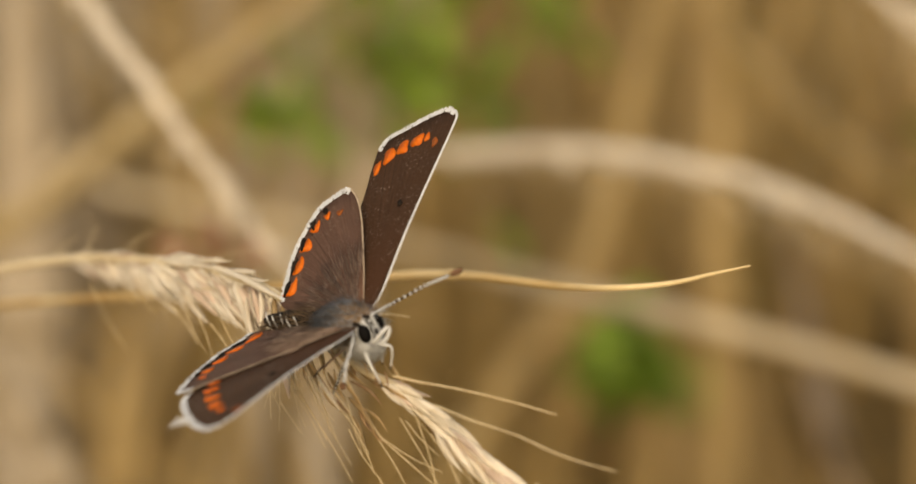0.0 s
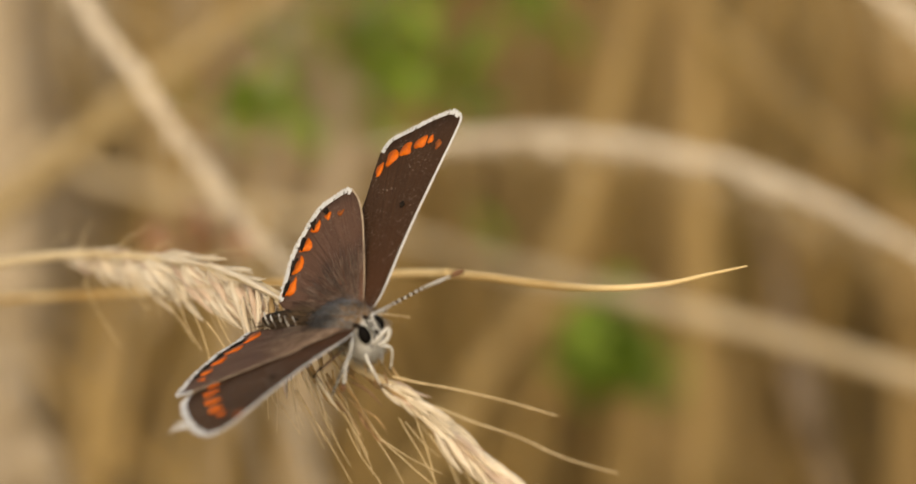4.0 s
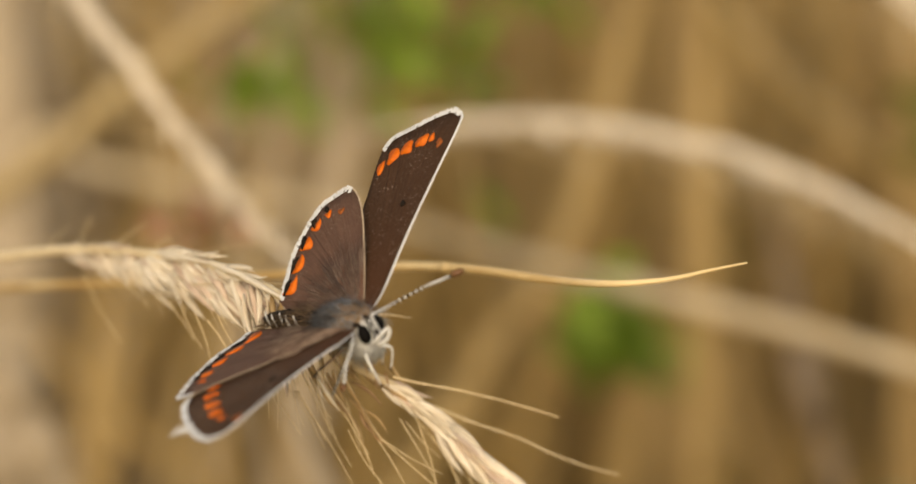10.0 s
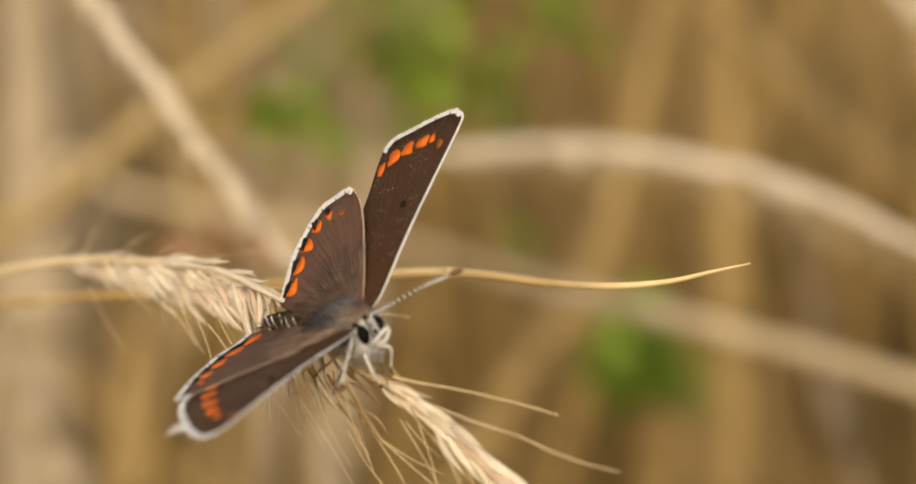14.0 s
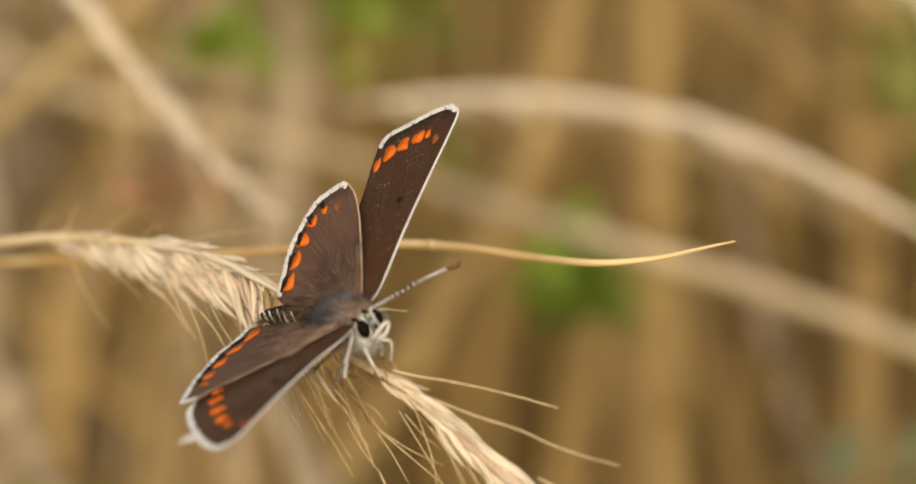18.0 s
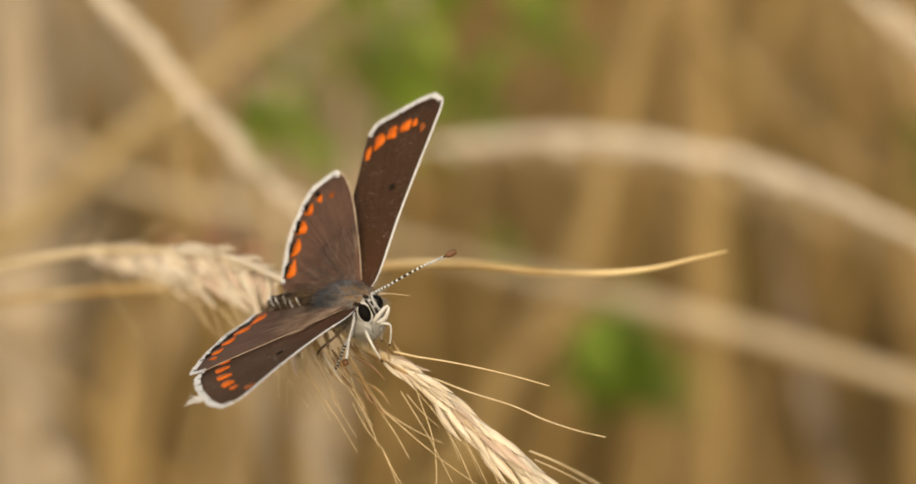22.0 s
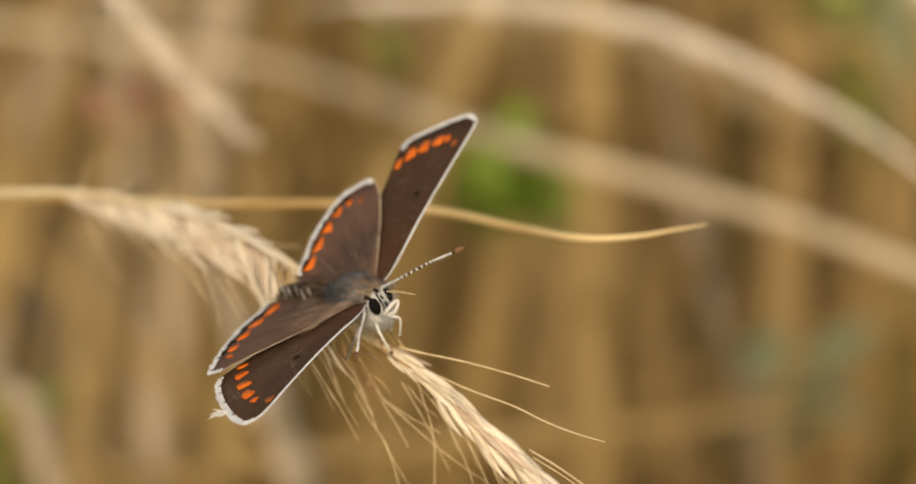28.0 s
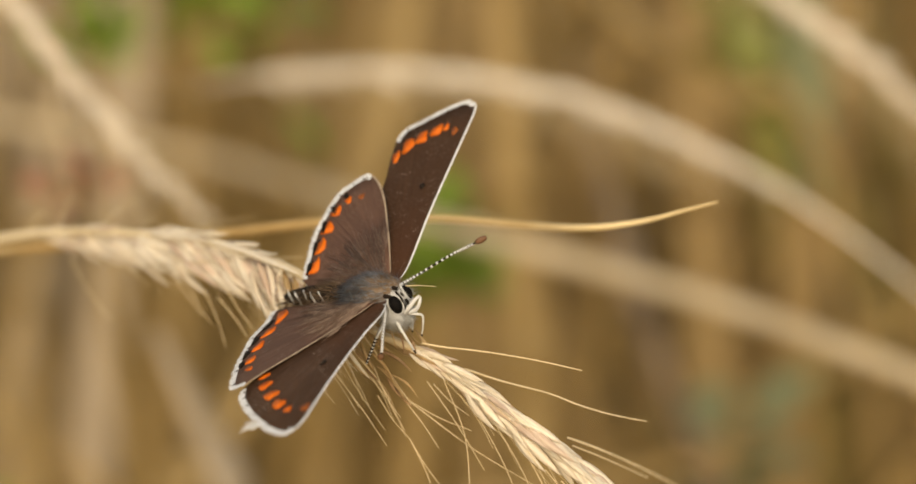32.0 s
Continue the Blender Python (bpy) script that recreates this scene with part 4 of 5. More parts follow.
hind_left = wing("hindwing", (1.5, 0.8), [(0.80, 3.3), (-0.13, 5.95), (-0.75, 7.35), (-1.45, 8.5), (-2.2, 9.22)],
                 [(-2.75, 9.36), (-3.55, 9.0), (-4.67, 8.22), (-5.38, 6.7), (-5.83, 5.1), (-5.85, 3.5), (-5.72, 1.8)], [(-4.9, 1.2), (-3.3, 0.8), (-1.0, 0.5), (0.8, 0.5)],
                 1, 0.08, [(-4.98, 2.62, 1.36, 0.72, 62), (-4.86, 4.16, 1.12, 0.72, 76), (-4.69, 5.52, 1.04, 0.70, 62), (-4.36, 6.74, 0.84, 0.60, 54), (-3.62, 7.5, 0.54, 0.46, 28), (-2.62, 7.62, -0.5, 0.36, 30)],
                 "dark brown hindwing, orange crescents, white fringe", lift=0.08, edge=0.09, fringe=0.32, scales=WING_HIND, edging=BEIGE, hook=0.34,
                 dots=[(-5.34, 2.7, 0.42, 1.05, -6), (-5.32, 4.25, 0.42, 0.95, 0), (-5.08, 5.75, 0.42, 0.9, 15), (-4.66, 7.0, 0.38, 0.75, 32), (-3.9, 7.85, 0.32, 0.6, 50)])
fore_right = wing("forewing", (1.9, 0.8), [(2.55, 2.7), (2.6, 4.9), (2.72, 7.3), (2.92, 10.4), (3.15, 13.5), (2.92, 14.7)],
                  [(2.3, 15.1), (0.76, 14.45), (-1.35, 12.93), (-2.7, 11.7), (-3.5, 10.8), (-3.95, 9.9)], [(-3.3, 8.0), (-2.2, 5.5), (-1.0, 3.0), (0.6, 1.0)],
                  -1, 0.2, [(-2.95, 8.55, 0.72, 0.68, -45), (-2.2, 9.6, 0.90, 0.92, -26), (-1.06, 10.76, 0.95, 0.96, -24), (0.14, 11.8, 0.80, 1.15, -37), (1.2, 12.45, 0.55, 0.52, -60), (2.45, 12.45, -0.68, 0.58, -75)],
                  "dark brown forewing, orange spots, white fringe", dots=[(1.17, 7.85, 0.34, 0.5, 0)], fringe=0.32)
hind_right = wing("hindwing", (1.5, 0.8), [(0.55, 3.1), (-0.42, 4.95), (-1.45, 6.6), (-2.85, 8.6), (-3.5, 9.85)],
                  [(-4.45, 10.15), (-5.45, 8.4), (-6.1, 6.75), (-6.55, 5.2), (-6.95, 3.75), (-6.9, 2.2), (-7.25, 0.7)], [(-6.0, 0.4), (-3.6, 0.4), (-1.0, 0.5), (0.8, 0.5)],
                  -1, 0.06, [(-5.86, 1.55, 1.9, 0.66, -104), (-5.66, 3.45, 1.25, 0.68, -82), (-5.38, 5.2, 1.25, 0.62, -87), (-4.98, 6.82, 0.95, 0.60, -78), (-4.42, 7.85, 0.5, 0.5, -58)],
                  "dark brown hindwing, orange crescents, white fringe", lift=0.12, edge=0.07, fringe=0.32, scales=WING_HIND, edging=BEIGE, hook=0.25,
                  dots=[(-6.3, 2.5, 0.4, 1.1, 4), (-6.14, 4.3, 0.4, 1.0, -6), (-5.8, 6.0, 0.4, 0.95, -10), (-5.36, 7.3, 0.36, 0.8, -18)])

for n in range(2):
    base_hair(hind_left, 1, 40 + n, 300)
    base_hair(hind_right, -1, 50 + n, 300)


def fur(bm, m, count, length, lay, seed, cover=None, thick=0.02):
    """Fine hairs out of a rounded body laid by m, combed towards lay."""
    rnd = random.Random(seed)
    turn = m.to_3x3()
    for k in range(count):
        p = Vector((rnd.gauss(0, 1), rnd.gauss(0, 1), rnd.gauss(0, 1))).normalized()
        if cover and not cover(p):
            continue
        root = m @ p
        out = (turn @ p).normalized()
        way = (out * rnd.uniform(0.3, 0.8) + Vector(lay) + Vector((rnd.gauss(0, 0.25), rnd.gauss(0, 0.25), rnd.gauss(0, 0.25)))).normalized()
        tip = root + way * length * MM * rnd.uniform(0.6, 1.3)
        side = way.cross(out)
        side = (side.normalized() if side.length > 0.01 else Vector((1, 0, 0))) * thick * MM
        a, b, c, d = (bm.verts.new(x) for x in (root + side, root - side, root + out * thick * MM, tip))
        for f in ((a, b, d), (b, c, d), (c, a, d)):
            bm.faces.new(f)
    return bm


def body_parts():
    ball = lambda at, size, turn=(0, 0, 0): pose(at[0] * MM, at[1] * MM, at[2] * MM, *turn) @ Matrix.Diagonal((size[0] * MM, size[1] * MM, size[2] * MM, 1))
    chest = ball((0.3, 0.0, -0.1), (2.3, 1.35, 1.25))
    thorax = part("thorax", blob(bmesh.new(), chest, 12, 18), FUR_BROWN, butterfly, "thorax in blue-grey and brown fur")
    part("fur", fur(bmesh.new(), chest, 3000, 0.8, (-1.2, 0, -0.1), 3, lambda p: p.z > -0.3), FUR_GREY, thorax, "blue-grey fur")
    part("fur", fur(bmesh.new(), chest, 1000, 0.55, (-0.6, 0, 0.15), 4, lambda p: p.x > 0.42 and p.z > -0.4), FUR_BROWN, thorax, "brown fur at the neck")
    part("fur", fur(bmesh.new(), chest, 1100, 0.9, (0.2, 0, -0.3), 5, lambda p: p.z < -0.1), FUR_WHITE, thorax, "white fur of the underside")
    # abdomen, tapering, in rings
    bm = bmesh.new()
    line = glide([Vector(p) * MM for p in ((-0.8, 0.1, -0.3), (-2.9, 0.3, -0.25), (-5.0, 0.6, -0.1), (-6.95, 0.85, 0.15))], 8)
    girth = lambda s: MM * (1.0 - 0.22 * s) * min(1, 2.6 * (1.004 - s)) ** 0.5
    tube(bm, line, lambda s: girth(s) * (1 + 0.03 * math.sin(s * 50)), 14)
    abdomen = part("abdomen", bm, DARK, butterfly, "dark abdomen with pale rings")
    for a, b in (((-6.2, 0.68, 0.82), (-5.92, 0.22, 0.42)), ((-5.52, 0.40, 0.80), (-5.2, -0.03, 0.36)), ((-4.84, 0.45, 0.84), (-4.56, 0.0, 0.42)), ((-4.22, 0.2, 0.80), (-3.9, -0.26, 0.36)), ((-3.56, 0.16, 0.80), (-3.2, -0.28, 0.36))):
        a, b = Vector(a), Vector(b)
        ring = glide([a, a.lerp(b, 0.5) + Vector((0.02, -0.05, 0.08)), b, b + (b - a) * 0.35 + Vector((0, 0.02, -0.1))], 4)
        part("pale_ring", tube(bmesh.new(), [p * MM for p in ring], lambda q: MM * (0.035 + 0.07 * q), 6), FUR_WHITE, abdomen)
    part("fur", fur(bmesh.new(), ball((-3.2, 0.3, -0.1), (3.4, 0.95, 0.9)), 1500, 0.9, (-1.2, 0, 0), 6, lambda p: p.z > -0.2), FUR_BROWN, abdomen, "brown fur")
    # head
    skull = ball((2.38, -0.58, -0.25), (0.68, 0.74, 0.74))
    head = part("head", blob(bmesh.new(), skull, 10, 14), FUR_WHITE, butterfly, "white-furred head with dark stripes")
    part("fur", fur(bmesh.new(), skull, 900, 0.24, (0.3, 0, 0.1), 7), FUR_WHITE, head, "white fur")
    for at, axis, out, size in (((2.60, -1.24, 0.08), (0.37, -0.6, -0.96), (0.35, -0.85, 0.35), (0.60, 0.44, 0.40)), ((2.80, -0.16, -0.08), (0.33, -0.38, -0.86), (0.75, 0.55, 0.3), (0.50, 0.40, 0.38))):
        x = Vector(axis).normalized()
        y = (Vector(out) - x * x.dot(Vector(out))).normalized()
        turn = Matrix((x, y, x.cross(y))).transposed().to_4x4()
        m = Matrix.Translation(Vector(at) * MM) @ turn @ Matrix.Diagonal((size[0] * MM, size[1] * MM, size[2] * MM, 1))
        part("eye", blob(bmesh.new(), m, 12, 16), EYE_BLACK, head, "glossy black eye")
        rim = [Vector(at) + x * 0.64 * math.cos(a) + x.cross(y) * 0.46 * math.sin(a) + y * 0.06 for a in (2 * math.pi * k / 20 for k in range(21))]
        part("eye_rim", tube(bmesh.new(), [p * MM for p in rim], 0.06 * MM, 6), FUR_WHITE, head, "white ring round the eye")
    for pts, r in ((((1.98, -0.98, 0.66), (2.46, -1.08, 0.62)), 0.15), (((2.31, -0.26, 0.62), (2.66, -0.42, 0.60)), 0.13), (((2.62, -0.62, 0.55), (3.0, -0.98, 0.32), (3.13, -1.2, -0.1), (3.12, -1.35, -0.4)), 0.075),
                   (((3.12, -0.80, 0.05), (3.26, -1.0, -0.34)), 0.085), (((2.84, -0.55, 0.38), (3.02, -0.7, 0.2)), 0.06)):
        part("dark_stripe", tube(bmesh.new(), glide([Vector(p) * MM for p in pts], 4), r * MM, 6), DARK, head)
    for pts in (((2.90, -1.35, -0.60), (3.45, -1.2, -0.25), (3.86, -0.86, -0.04), (4.05, -0.62, -0.06)), ((3.1, -1.25, -0.7), (3.66, -1.15, -0.62), (3.96, -0.9, -0.36), (4.08, -0.66, -0.12)), ((2.95, -0.8, -0.55), (3.5, -0.75, -0.3), (3.95, -0.6, -0.1))):
        part("palp", tube(bmesh.new(), glide([Vector(p) * MM for p in pts], 5), lambda s: MM * (0.17 - 0.09 * s), 8), FUR_WHITE, head, "white palp")
    # the white-furred breast from which the legs grow
    breast = ball((1.95, -1.12, -0.88), (1.1, 0.86, 0.80))
    chest_front = part("breast", blob(bmesh.new(), breast, 10, 14), FUR_WHITE, butterfly, "white-furred underside of the chest")
    part("fur", fur(bmesh.new(), breast, 1400, 0.45, (0.1, 0, -0.5), 9), FUR_WHITE, chest_front, "white fur")
    # legs
    for pts, r in ((((2.4, -1.1, -0.9), (3.5, -1.3, -0.85), (3.88, -1.28, -1.1), (3.64, -1.53, -1.74), (3.36, -1.73, -2.2)), 0.105), (((2.5, -0.95, -1.05), (2.96, -1.18, -1.29), (2.82, -1.3, -1.66), (2.64, -1.46, -2.04)), 0.09),
                   (((2.05, -1.35, -0.7), (2.66, -2.2, -0.95), (2.95, -2.6, -1.5), (3.02, -2.77, -2.45)), 0.125)):
        pts = [Vector(p) * MM for p in pts]
        leg = part("leg", tube(bmesh.new(), glide(pts, 6), lambda s: MM * r * (1 - 0.55 * s), 8), FUR_WHITE, butterfly, "white-scaled leg")
        part("claw", tube(bmesh.new(), glide([pts[-1], pts[-1] + (pts[-1] - pts[-2]) * 0.25], 3), 0.055 * MM, 6), DARK, leg)
    for pts, r in ((((1.5, -1.35, -0.7), (1.40, -2.35, -0.72), (1.07, -2.8, -1.01), (0.49, -3.24, -1.63), (-0.16, -3.6, -2.3)), 0.13), (((0.3, -1.2, -0.9), (-0.55, -2.17, -1.09), (-1.14, -2.56, -1.24), (-1.66, -2.84, -1.56)), 0.09)):
        line = glide([Vector(p) * MM for p in pts], 8)
        leg = part("leg", tube(bmesh.new(), line, lambda s: MM * r * (1 - 0.55 * s), 7), FUR_WHITE if r > 0.1 else FUR_DUST, butterfly, "grey leg with dark bands")
        for k in range(len(line) // 2, len(line) - 1, 2):
            part("dark_band", tube(bmesh.new(), [line[k], line[k].lerp(line[k + 1], 0.9)], MM * r * (1.12 - 0.5 * k / len(line)), 7), DARK, leg)


body_parts()


def antenna(pts, rings=20):
    """A ringed feeler with a club; its own space starts at its foot."""
    line = glide([Vector(p) * MM for p in pts], 12)
    foot = line[0].copy()
    line = [p - foot for p in line]
    cut = int(len(line) * 0.84)
    ob = part("antenna", tube(bmesh.new(), line[:cut + 1], 0.06 * MM, 8), DARK, butterfly, "black feeler ringed with white", m=Matrix.Translation(foot))
    part("club", tube(bmesh.new(), line[cut:], lambda s: MM * (0.09 + 0.12 * math.sin(math.pi * min(1, 0.15 + 0.8 * s))), 8), CLUB, ob, "brown club")
    for k in range(rings):
        s = (k + 0.5) / rings * 0.82
        i = int(s * (len(line) - 1))
        f = s * (len(line) - 1) - i
        a, b = line[i], line[i + 1]
        p, d = a.lerp(b, f), (b - a).normalized()
        part("white_ring", tube(bmesh.new(), [p - d * 0.075 * MM, p, p + d * 0.07 * MM], 0.088 * MM, 8), FRINGE, ob)
    return ob


antenna([(2.6, 0.15, 0.38), (3.9, 0.72, 0.53), (5.9, 1.72, 0.73), (7.0, 2.3, 0.70), (8.05, 2.95, 0.65)])
antenna([(1.98, -1.42, 0.36), (2.27, -2.24, 0.21), (2.38, -3.35, -0.08), (2.31, -4.18, -0.61), (2.08, -4.62, -1.06)])


def frayed_tip():
    bm = bmesh.new()
    rnd = random.Random(8)
    for k in range(9):
        a = Vector((-0.2 + rnd.uniform(-0.35, 0.35), -13.75 + rnd.uniform(-0.2, 0.2), 0.1))
        b = a + Vector((rnd.uniform(-1.1, -0.3), rnd.uniform(-0.75, -0.1), rnd.uniform(-0.2, 0.35)))
        tube(bm, [p * MM for p in glide([a, a.lerp(b, 0.5) + Vector((0, 0, rnd.uniform(-0.1, 0.15))), b], 3)], lambda s: (0.06 - 0.04 * s) * MM, 5)
    part("frayed_scales", bm, FRINGE, fore_right, "frayed white scales at the worn margin")


frayed_tip()
weed("faded_flower", (-30.2, 309.4, 0.4), 5.5, 12, PINK, "small faded pink flower in dry grass", 14, 0.7, loose=0.8)

REST = (14.6, 20.1, -19.5, -20.6)


def settle_and_flap(rows):
    """Rows: seconds, the butterfly's shift in millimetres and lean in degrees on its perch, then the turn of each wing about the body."""
    walk(butterfly, [(row[0], BODY @ pose(row[1] * MM, row[2] * MM, row[3] * MM, *row[4:7])) for row in rows])
    for n, ob in enumerate((fore_left, hind_left, fore_right, hind_right)):
        walk(ob, [(row[0], pose(0, 0, 0, REST[n] + row[7 + n], 0, 0)) for row in rows])


def sway(ob, pivot, rows):
    """How the wind moves a plant. Rows: seconds, shift across and up in millimetres, turn in degrees about the pivot."""
    p, rest = Vector(pivot) * MM, ob.matrix_basis.copy()
    walk(ob, [(t, VIEW @ Matrix.Translation(p + Vector((x, 0, z)) * MM) @ pose(0, 0, 0, 0, -turn, 0) @ Matrix.Translation(-p) @ VIEW.inverted() @ rest) for t, x, z, turn in rows])


def motions():
    settle_and_flap([
        (0, -0.03, 0.01, 0.01, 0.13, 0.18, 0.3, 1.65, 0.78, -1.43, -1.52), (1, -0.04, 0.04, -0, -0.01, 0.44, 0.72, 0.85, 0.26, -1.06, -1.12),
        (2, -0.04, 0.05, -0.04, 0.09, 0.43, 0.73, 0.91, 0.32, -1.11, -1.18), (3, -0.03, 0.01, -0.05, 0.11, 0.4, 0.56, 0.51, 0.04, -0.9, -0.95),
        (3.5, 0.01, -0.01, -0, 0.04, 0.46, 0.32, 0.25, -0.42, -0.75, -0.79), (5.5, -0.02, 0.03, -0.03, 0.18, -0.46, -0.25, -0, 0.03, -0.93, -0.8),
        (6, -0.04, 0.05, -0.1, 0.16, -0.4, 0.04, 0.13, 0, -1.2, -0.99), (7, -0.04, 0.03, -0.04, 0.17, -0.3, -0.15, -0.12, -0.03, -0.96, -1.01),
        (8, -0.08, 0.05, -0.02, 0.11, -0.74, 0.08, 0.92, 0.8, -1.17, -1.25), (8.5, -0.02, 0.03, -0.02, 0.08, -0.11, 0.3, 0.72, 0.26, -1.2, -1.1),
        (9, 0.03, 0.04, 0.01, -0.05, 0.24, -0.08, -1.21, -1.13, -0.19, -0.08), (9.5, -0.03, 0.02, -0.03, 0.1, -0.1, -0.13, -0.93, -0.93, -0.44, -0.86),
        (10, -0.06, 0.05, -0.01, 0.07, -0.25, -0.12, -0.04, -0.09, -0.04, -0.18), (11, -0.03, 0.03, -0.02, 0.12, -0.08, 0.06, -0.19, -0.6, -0.87, -0.78),
        (12, -0.01, 0.01, -0.02, 0.12, 0.19, -0.14, -0.11, -0.43, -0.5, -0.44), (13, -0.02, 0.01, 0.02, 0.08, 0.12, 0.06, -0.17, -0.24, 0.01, 0.05),
        (14, 0.06, -0.02, 0.04, -0.02, 0.24, -0.22, -0.24, -0.47, -0.35, 0.1), (14.5, 0.03, -0.03, -0, 0.14, 0.11, 0.01, -0.33, -0.76, -0.45, -0.29),
        (16.5, 0.03, -0.01, 0.06, -0.08, -0.02, -0.17, 0.19, -0.11, 0.66, 0.79), (17, 0.01, -0.01, 0.04, 0.06, -0.06, -0.12, -0.25, -0.24, 0.58, 0.82),
        (17.5, 0.08, -0.05, 0.06, -0.04, -0.09, -0.24, -0.95, -0.99, 1.19, 1.49), (18, -0.04, 0.05, -0.07, -0.23, -1.29, 0.33, -2.13, -1.36, 1.92, 1.42),
        (18.5, -0.02, 0.01, -0.02, -0.17, -1.14, -0.25, -1.4, -0.87, 1.5, 1.45), (19, 0.03, -0.04, 0.04, -0.08, -0.99, 0.01, 0.2, -0.2, 0.99, 1.38),
        (19.5, -0.05, -0.03, 0.06, 0.08, -1.27, 0.24, 1.18, 1.18, 1.19, 1.7), (20, 0.25, -0.11, 0.23, -1.1, -0.15, 0.03, -7.86, -3.98, 1.77, 0.02),
        (20.25, 0.1, -0.05, 0.12, -1.08, -0.16, 0.5, -2.6, -1.9, -0.7, -2.6),
        (20.5, -0.01, 0.01, 0.03, -1.06, -0.16, 0.97, -8.21, -6.13, -3.04, -5.13), (21, -0.15, -0.01, -0.15, 0.19, -2.74, 0.76, 3.51, 4.65, -2.25, -1.55),
        (21.5, -0.01, -0.09, 0.18, 0.45, -0.26, -0.62, 3.77, 3.68, -3.64, -2.94), (22, -0.07, -0.14, 0.14, 0.67, 1.08, 0.61, 3.91, 5.56, -0.8, -0.33),
        (22.5, -0.03, -0.14, 0.11, 0.38, 1.85, 0.47, -0.01, 1.29, -0.19, 0.19), (23, 0.09, -0.09, 0.04, -0.22, -0.67, 0.35, -1.12, -0.08, 3.37, 3.89),
        (23.5, 0, 0.01, -0.08, -0.52, -1.15, 0.67, -3.07, -2.13, 3.14, 2.41), (24, -0.08, -0.02, -0.04, -0.24, -1.53, 0.91, -0.75, 0.61, -1.45, -1.54),
        (24.5, 0.09, -0.04, 0.13, -0.62, -2.32, -0.86, -3.25, -3.36, 1.18, 1.88), (25, -0.07, -0.03, -0.07, -0.57, -2.73, 0.46, -1.15, -3.19, 0.32, 0.39),
        (25.5, -0, -0.16, 0.13, -0.12, -1.57, -0.72, -2.72, -3.12, 0.52, -0.5), (27.5, 0.18, 0.24, -0.19, -1.65, -4.59, 0.02, -7.87, -10, 0.77, -0.29),
        (28, 0.15, 0.09, -0.02, -1.31, -3.9, 0.44, -8.15, -9.35, 4.13, 2.36), (28.5, 0.01, 0.12, -0.16, -1.13, -4.48, 1.34, -6.1, -3.98, 0.41, -1.2),
        (29, -0.01, 0.08, -0.16, -0.72, -4.14, 0.86, -4.16, -4.14, 1.15, -0.42), (29.5, 0.23, 0.12, -0.13, -1.22, -4.33, -0.06, -5.84, -7.27, 4.31, 3.92),
        (30, -0.01, 0.06, -0.12, -0.48, -3.35, 0.65, -2.12, -1.73, 1.53, 0.49), (30.5, 0.14, 0.09, -0.07, -0.84, -3.05, 0.5, -3.97, -3.28, 2.41, 1.75),
        (31, 0.17, 0.07, -0.09, -0.73, -2.89, 0.47, -2.61, -2.81, 2.27, 1.86), (31.5, 0.32, 0.01, -0, -1.17, -2.61, -0.02, -5.39, -5.15, 4.09, 3.15),
        (32, 0.05, 0.07, -0.06, -0.61, -0.68, 0.9, -7.25, -8.11, 4.67, 3.8),
    ])
    sway(stem_tip, (8.2, 150.0, -2.6), [(0, 0, 0, 0.2), (6, -0.21, -0.1, 0.3), (9, -0.31, 0.1, 0.1), (13, -0.31, 0, -0.3), (17, -0.21, 0, 0.1), (18, -0.51, 0.51, -0.36), (19, -0.31, 0.1, -0.23), (20, -0.31, 0.82, -0.54), (20.5, -1.85, 2.05, -0.41), (21, -0.31, 0.1, -0.14), (22, -0.21, -0.31, -0.23), (23, -0.41, 0.1, -0.5), (24, -0.51, 0.72, -0.59), (25, -0.72, 0.62, -0.54), (27.5, -0.62, 0, -1.35), (28, -0.72, 1.03, -0.85), (29, -1.03, 0.51, -0.63), (30, -0.62, 0.51, -0.68), (31, -0.41, 0.1, -0.18), (32, -1.03, 0.82, -0.85)])
    sway(arching, (39.4, 337.6, 9.9), [(0, -0.14, 0, 0.4), (6, 0, 0.43, 0.9), (9, -0.43, 0.43, 0.6), (13, -0.29, -0.14, 1), (17, 0, 0.86, 0.7), (18, -0.29, -2.44, 1.7), (19, 0.29, 0.14, 0.7), (20, 2.01, 3.59, 1.1), (20.5, 5.32, 2.01, 6.4), (21, 1.44, 1.44, 0.6), (22, 1.15, 2.15, 0.8), (23, 1.44, 0.43, 0.8), (24, 0.43, -1.15, 1.1), (25, -0.57, -1.29, 0.3), (27.5, -2.44, -3.45, -1), (28, 2.44, 0.72, 2.5), (29, 0.86, 0.29, 0.2), (30, 1.01, 0.72, 2), (31, 1.15, 2.15, 1.7), (32, -1.87, -3.16, -1)])
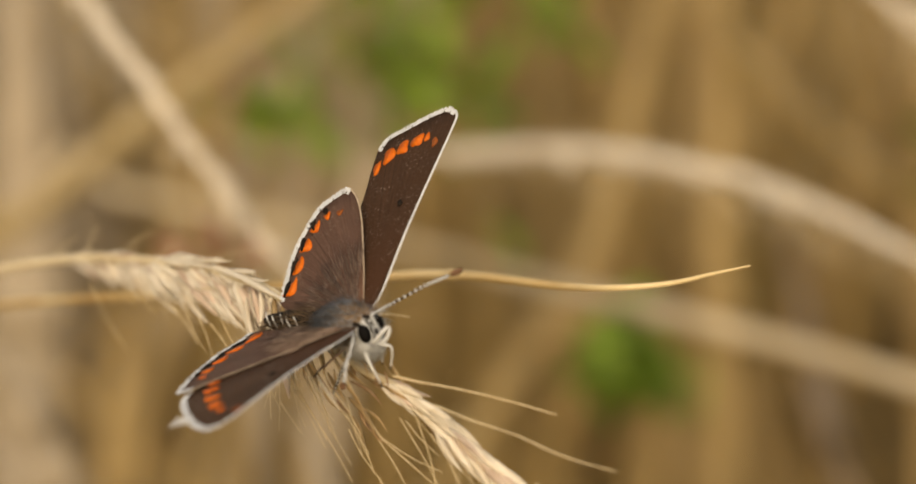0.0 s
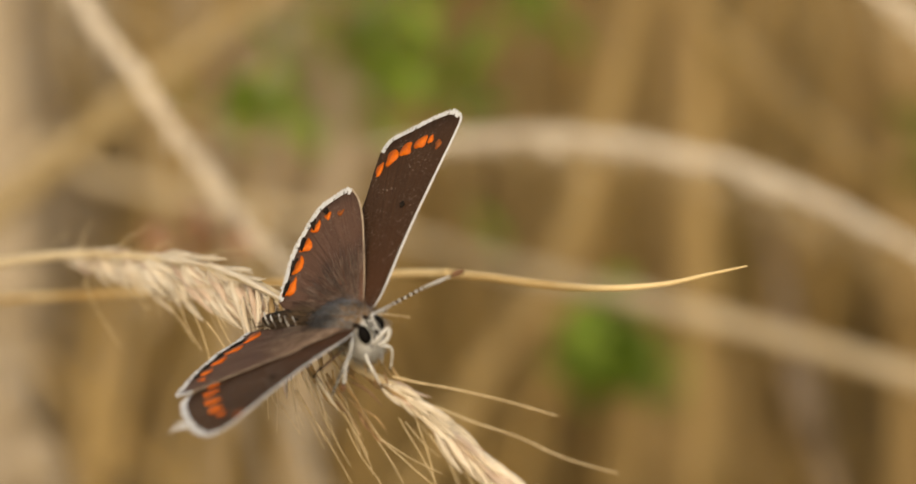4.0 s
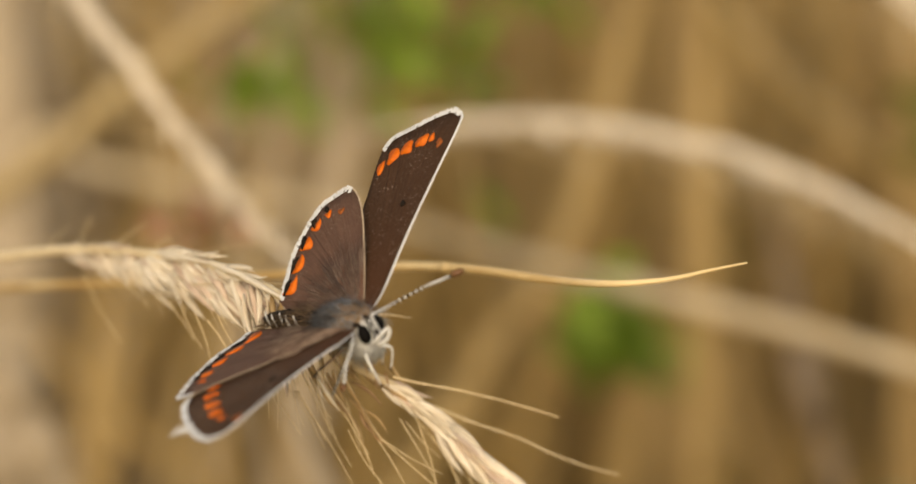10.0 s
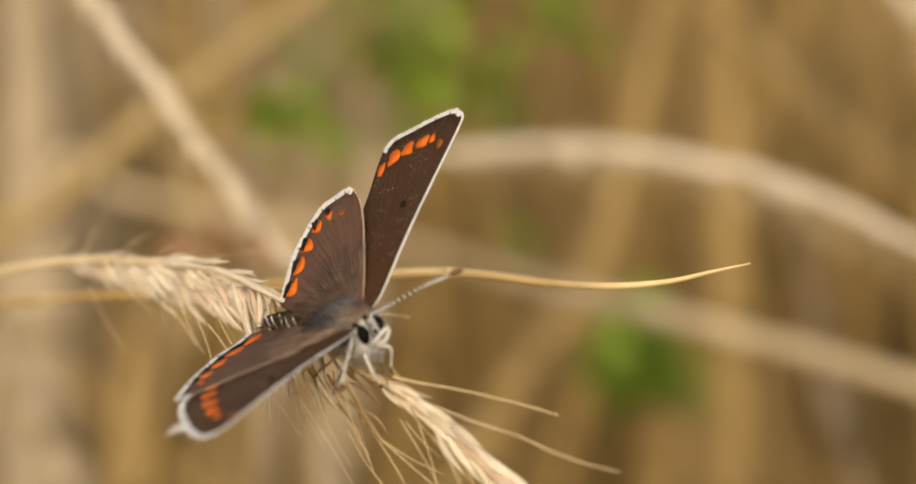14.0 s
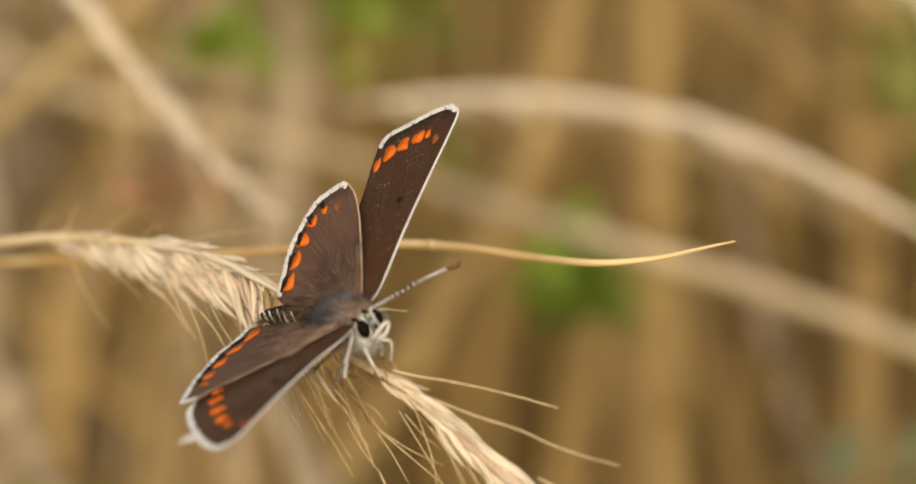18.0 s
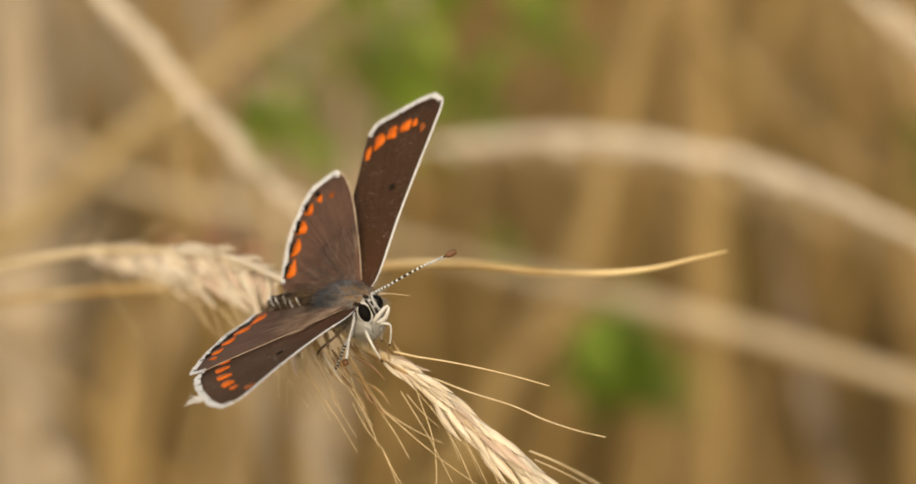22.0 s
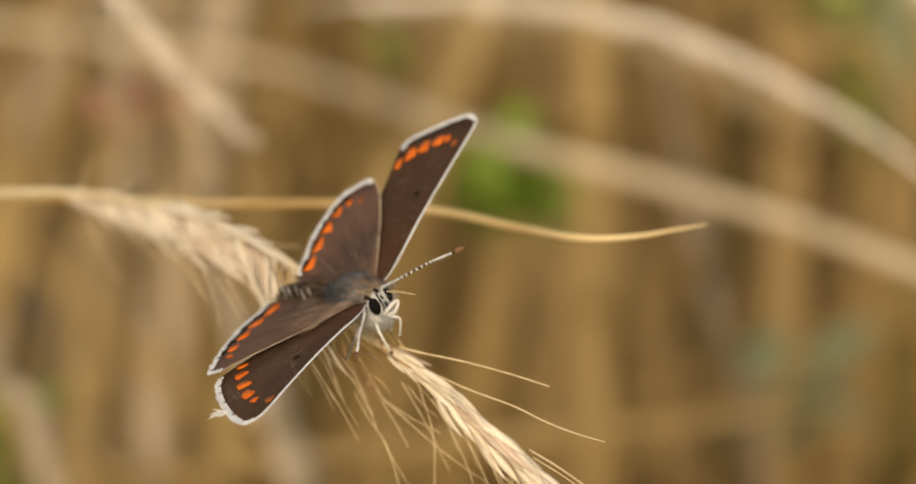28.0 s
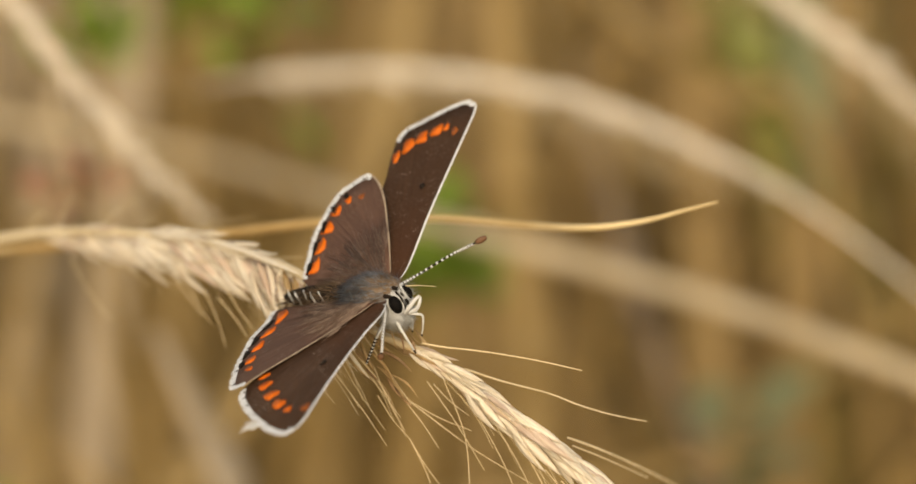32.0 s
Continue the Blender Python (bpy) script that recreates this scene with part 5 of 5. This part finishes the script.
    sway(leaning, (43.8, 420.6, -13.9), [(0, 0, 0, -0.1), (6, -0.32, 0, 0.1), (9, -1.13, -0.65, 0.9), (13, -1.62, -1.13, -0.5), (17, -0.16, -0.65, 0.1), (18, -1.62, -1.46, -2.9), (19, -0.97, 0.49, -0.3), (20, -0.16, 0.65, 4.8), (20.5, -7.44, 0.81, 5.8), (21, -0.16, 0.65, -1.3), (22, -1.94, 1.13, -2.3), (23, -0.32, 1.13, -2.4), (24, -2.26, -1.46, 0.4), (25, -0.97, -0.81, -0.5), (27.5, -2.26, -3.4, -1.5), (28, -3.56, -0.97, 3.2), (29, 0.16, -2.26, 1), (30, 0, -0.97, 1.1), (31, -2.75, -0.65, 0.8), (32, -0.65, -7.12, -3.3)])
    sway(hanging, (-30.8, 259.6, 13.2), [(0, 0.38, -0.38, 0.1), (6, 0.89, -0.89, -0.2), (9, 0.25, -0.89, 1.7), (13, 1.39, -1.39, 0.3), (17, 1.39, 0.13, -0.3), (18, -0.51, 1.27, 2.8), (19, -0.38, -1.65, 1.5), (20, 0.76, 2.28, 4.8), (20.5, -2.41, 0.76, 5.6), (21, -2.66, 0.38, 1.3), (22, 1.01, 4.56, 4.5), (23, 2.53, 2.15, 5.3), (24, -0.89, 0.63, 3.4), (25, -0.76, 0, 1.3), (27.5, -2.91, -2.03, -1.9), (28, -0.13, 1.14, 3.7), (29, 0.25, 0.13, 1), (30, 0.76, 0, 0.4), (31, 0, 1.52, 0.9), (32, 0.89, -0.13, -0.2)])
    sway(corner, (74.4, 309.4, 10.3), [(0, 3.85, 4.67, -0.6), (22, 3.71, 3.85, -2.3), (23, 1.79, 5.36, 2.8), (25, 1.1, 3.03, -1.8), (27.5, -2.2, -2.34, -0.4), (28, 3.3, 4.67, -0.6), (29, 2.61, 3.99, -1), (30, 3.16, 2.75, 1.3), (31, 3.16, 3.3, 1.1), (32, 0, 0, 0)])
    sway(overhead, (15.2, 144.0, 22.3), [(0, 0, 0, 0), (18.5, 0, 0, 0), (19, 0, -3.04, 0), (19.5, 0, -2.03, 0), (20, 0, 0, 0), (21, 1.01, -1.01, 0), (21.5, 2.13, -5.68, 0), (22, 1.52, -0.51, 0), (25.5, 0, 0, 0), (27.5, -8.82, -7, 0), (28, -4.06, 0, 0), (32, 0, 0, 0)])


motions()
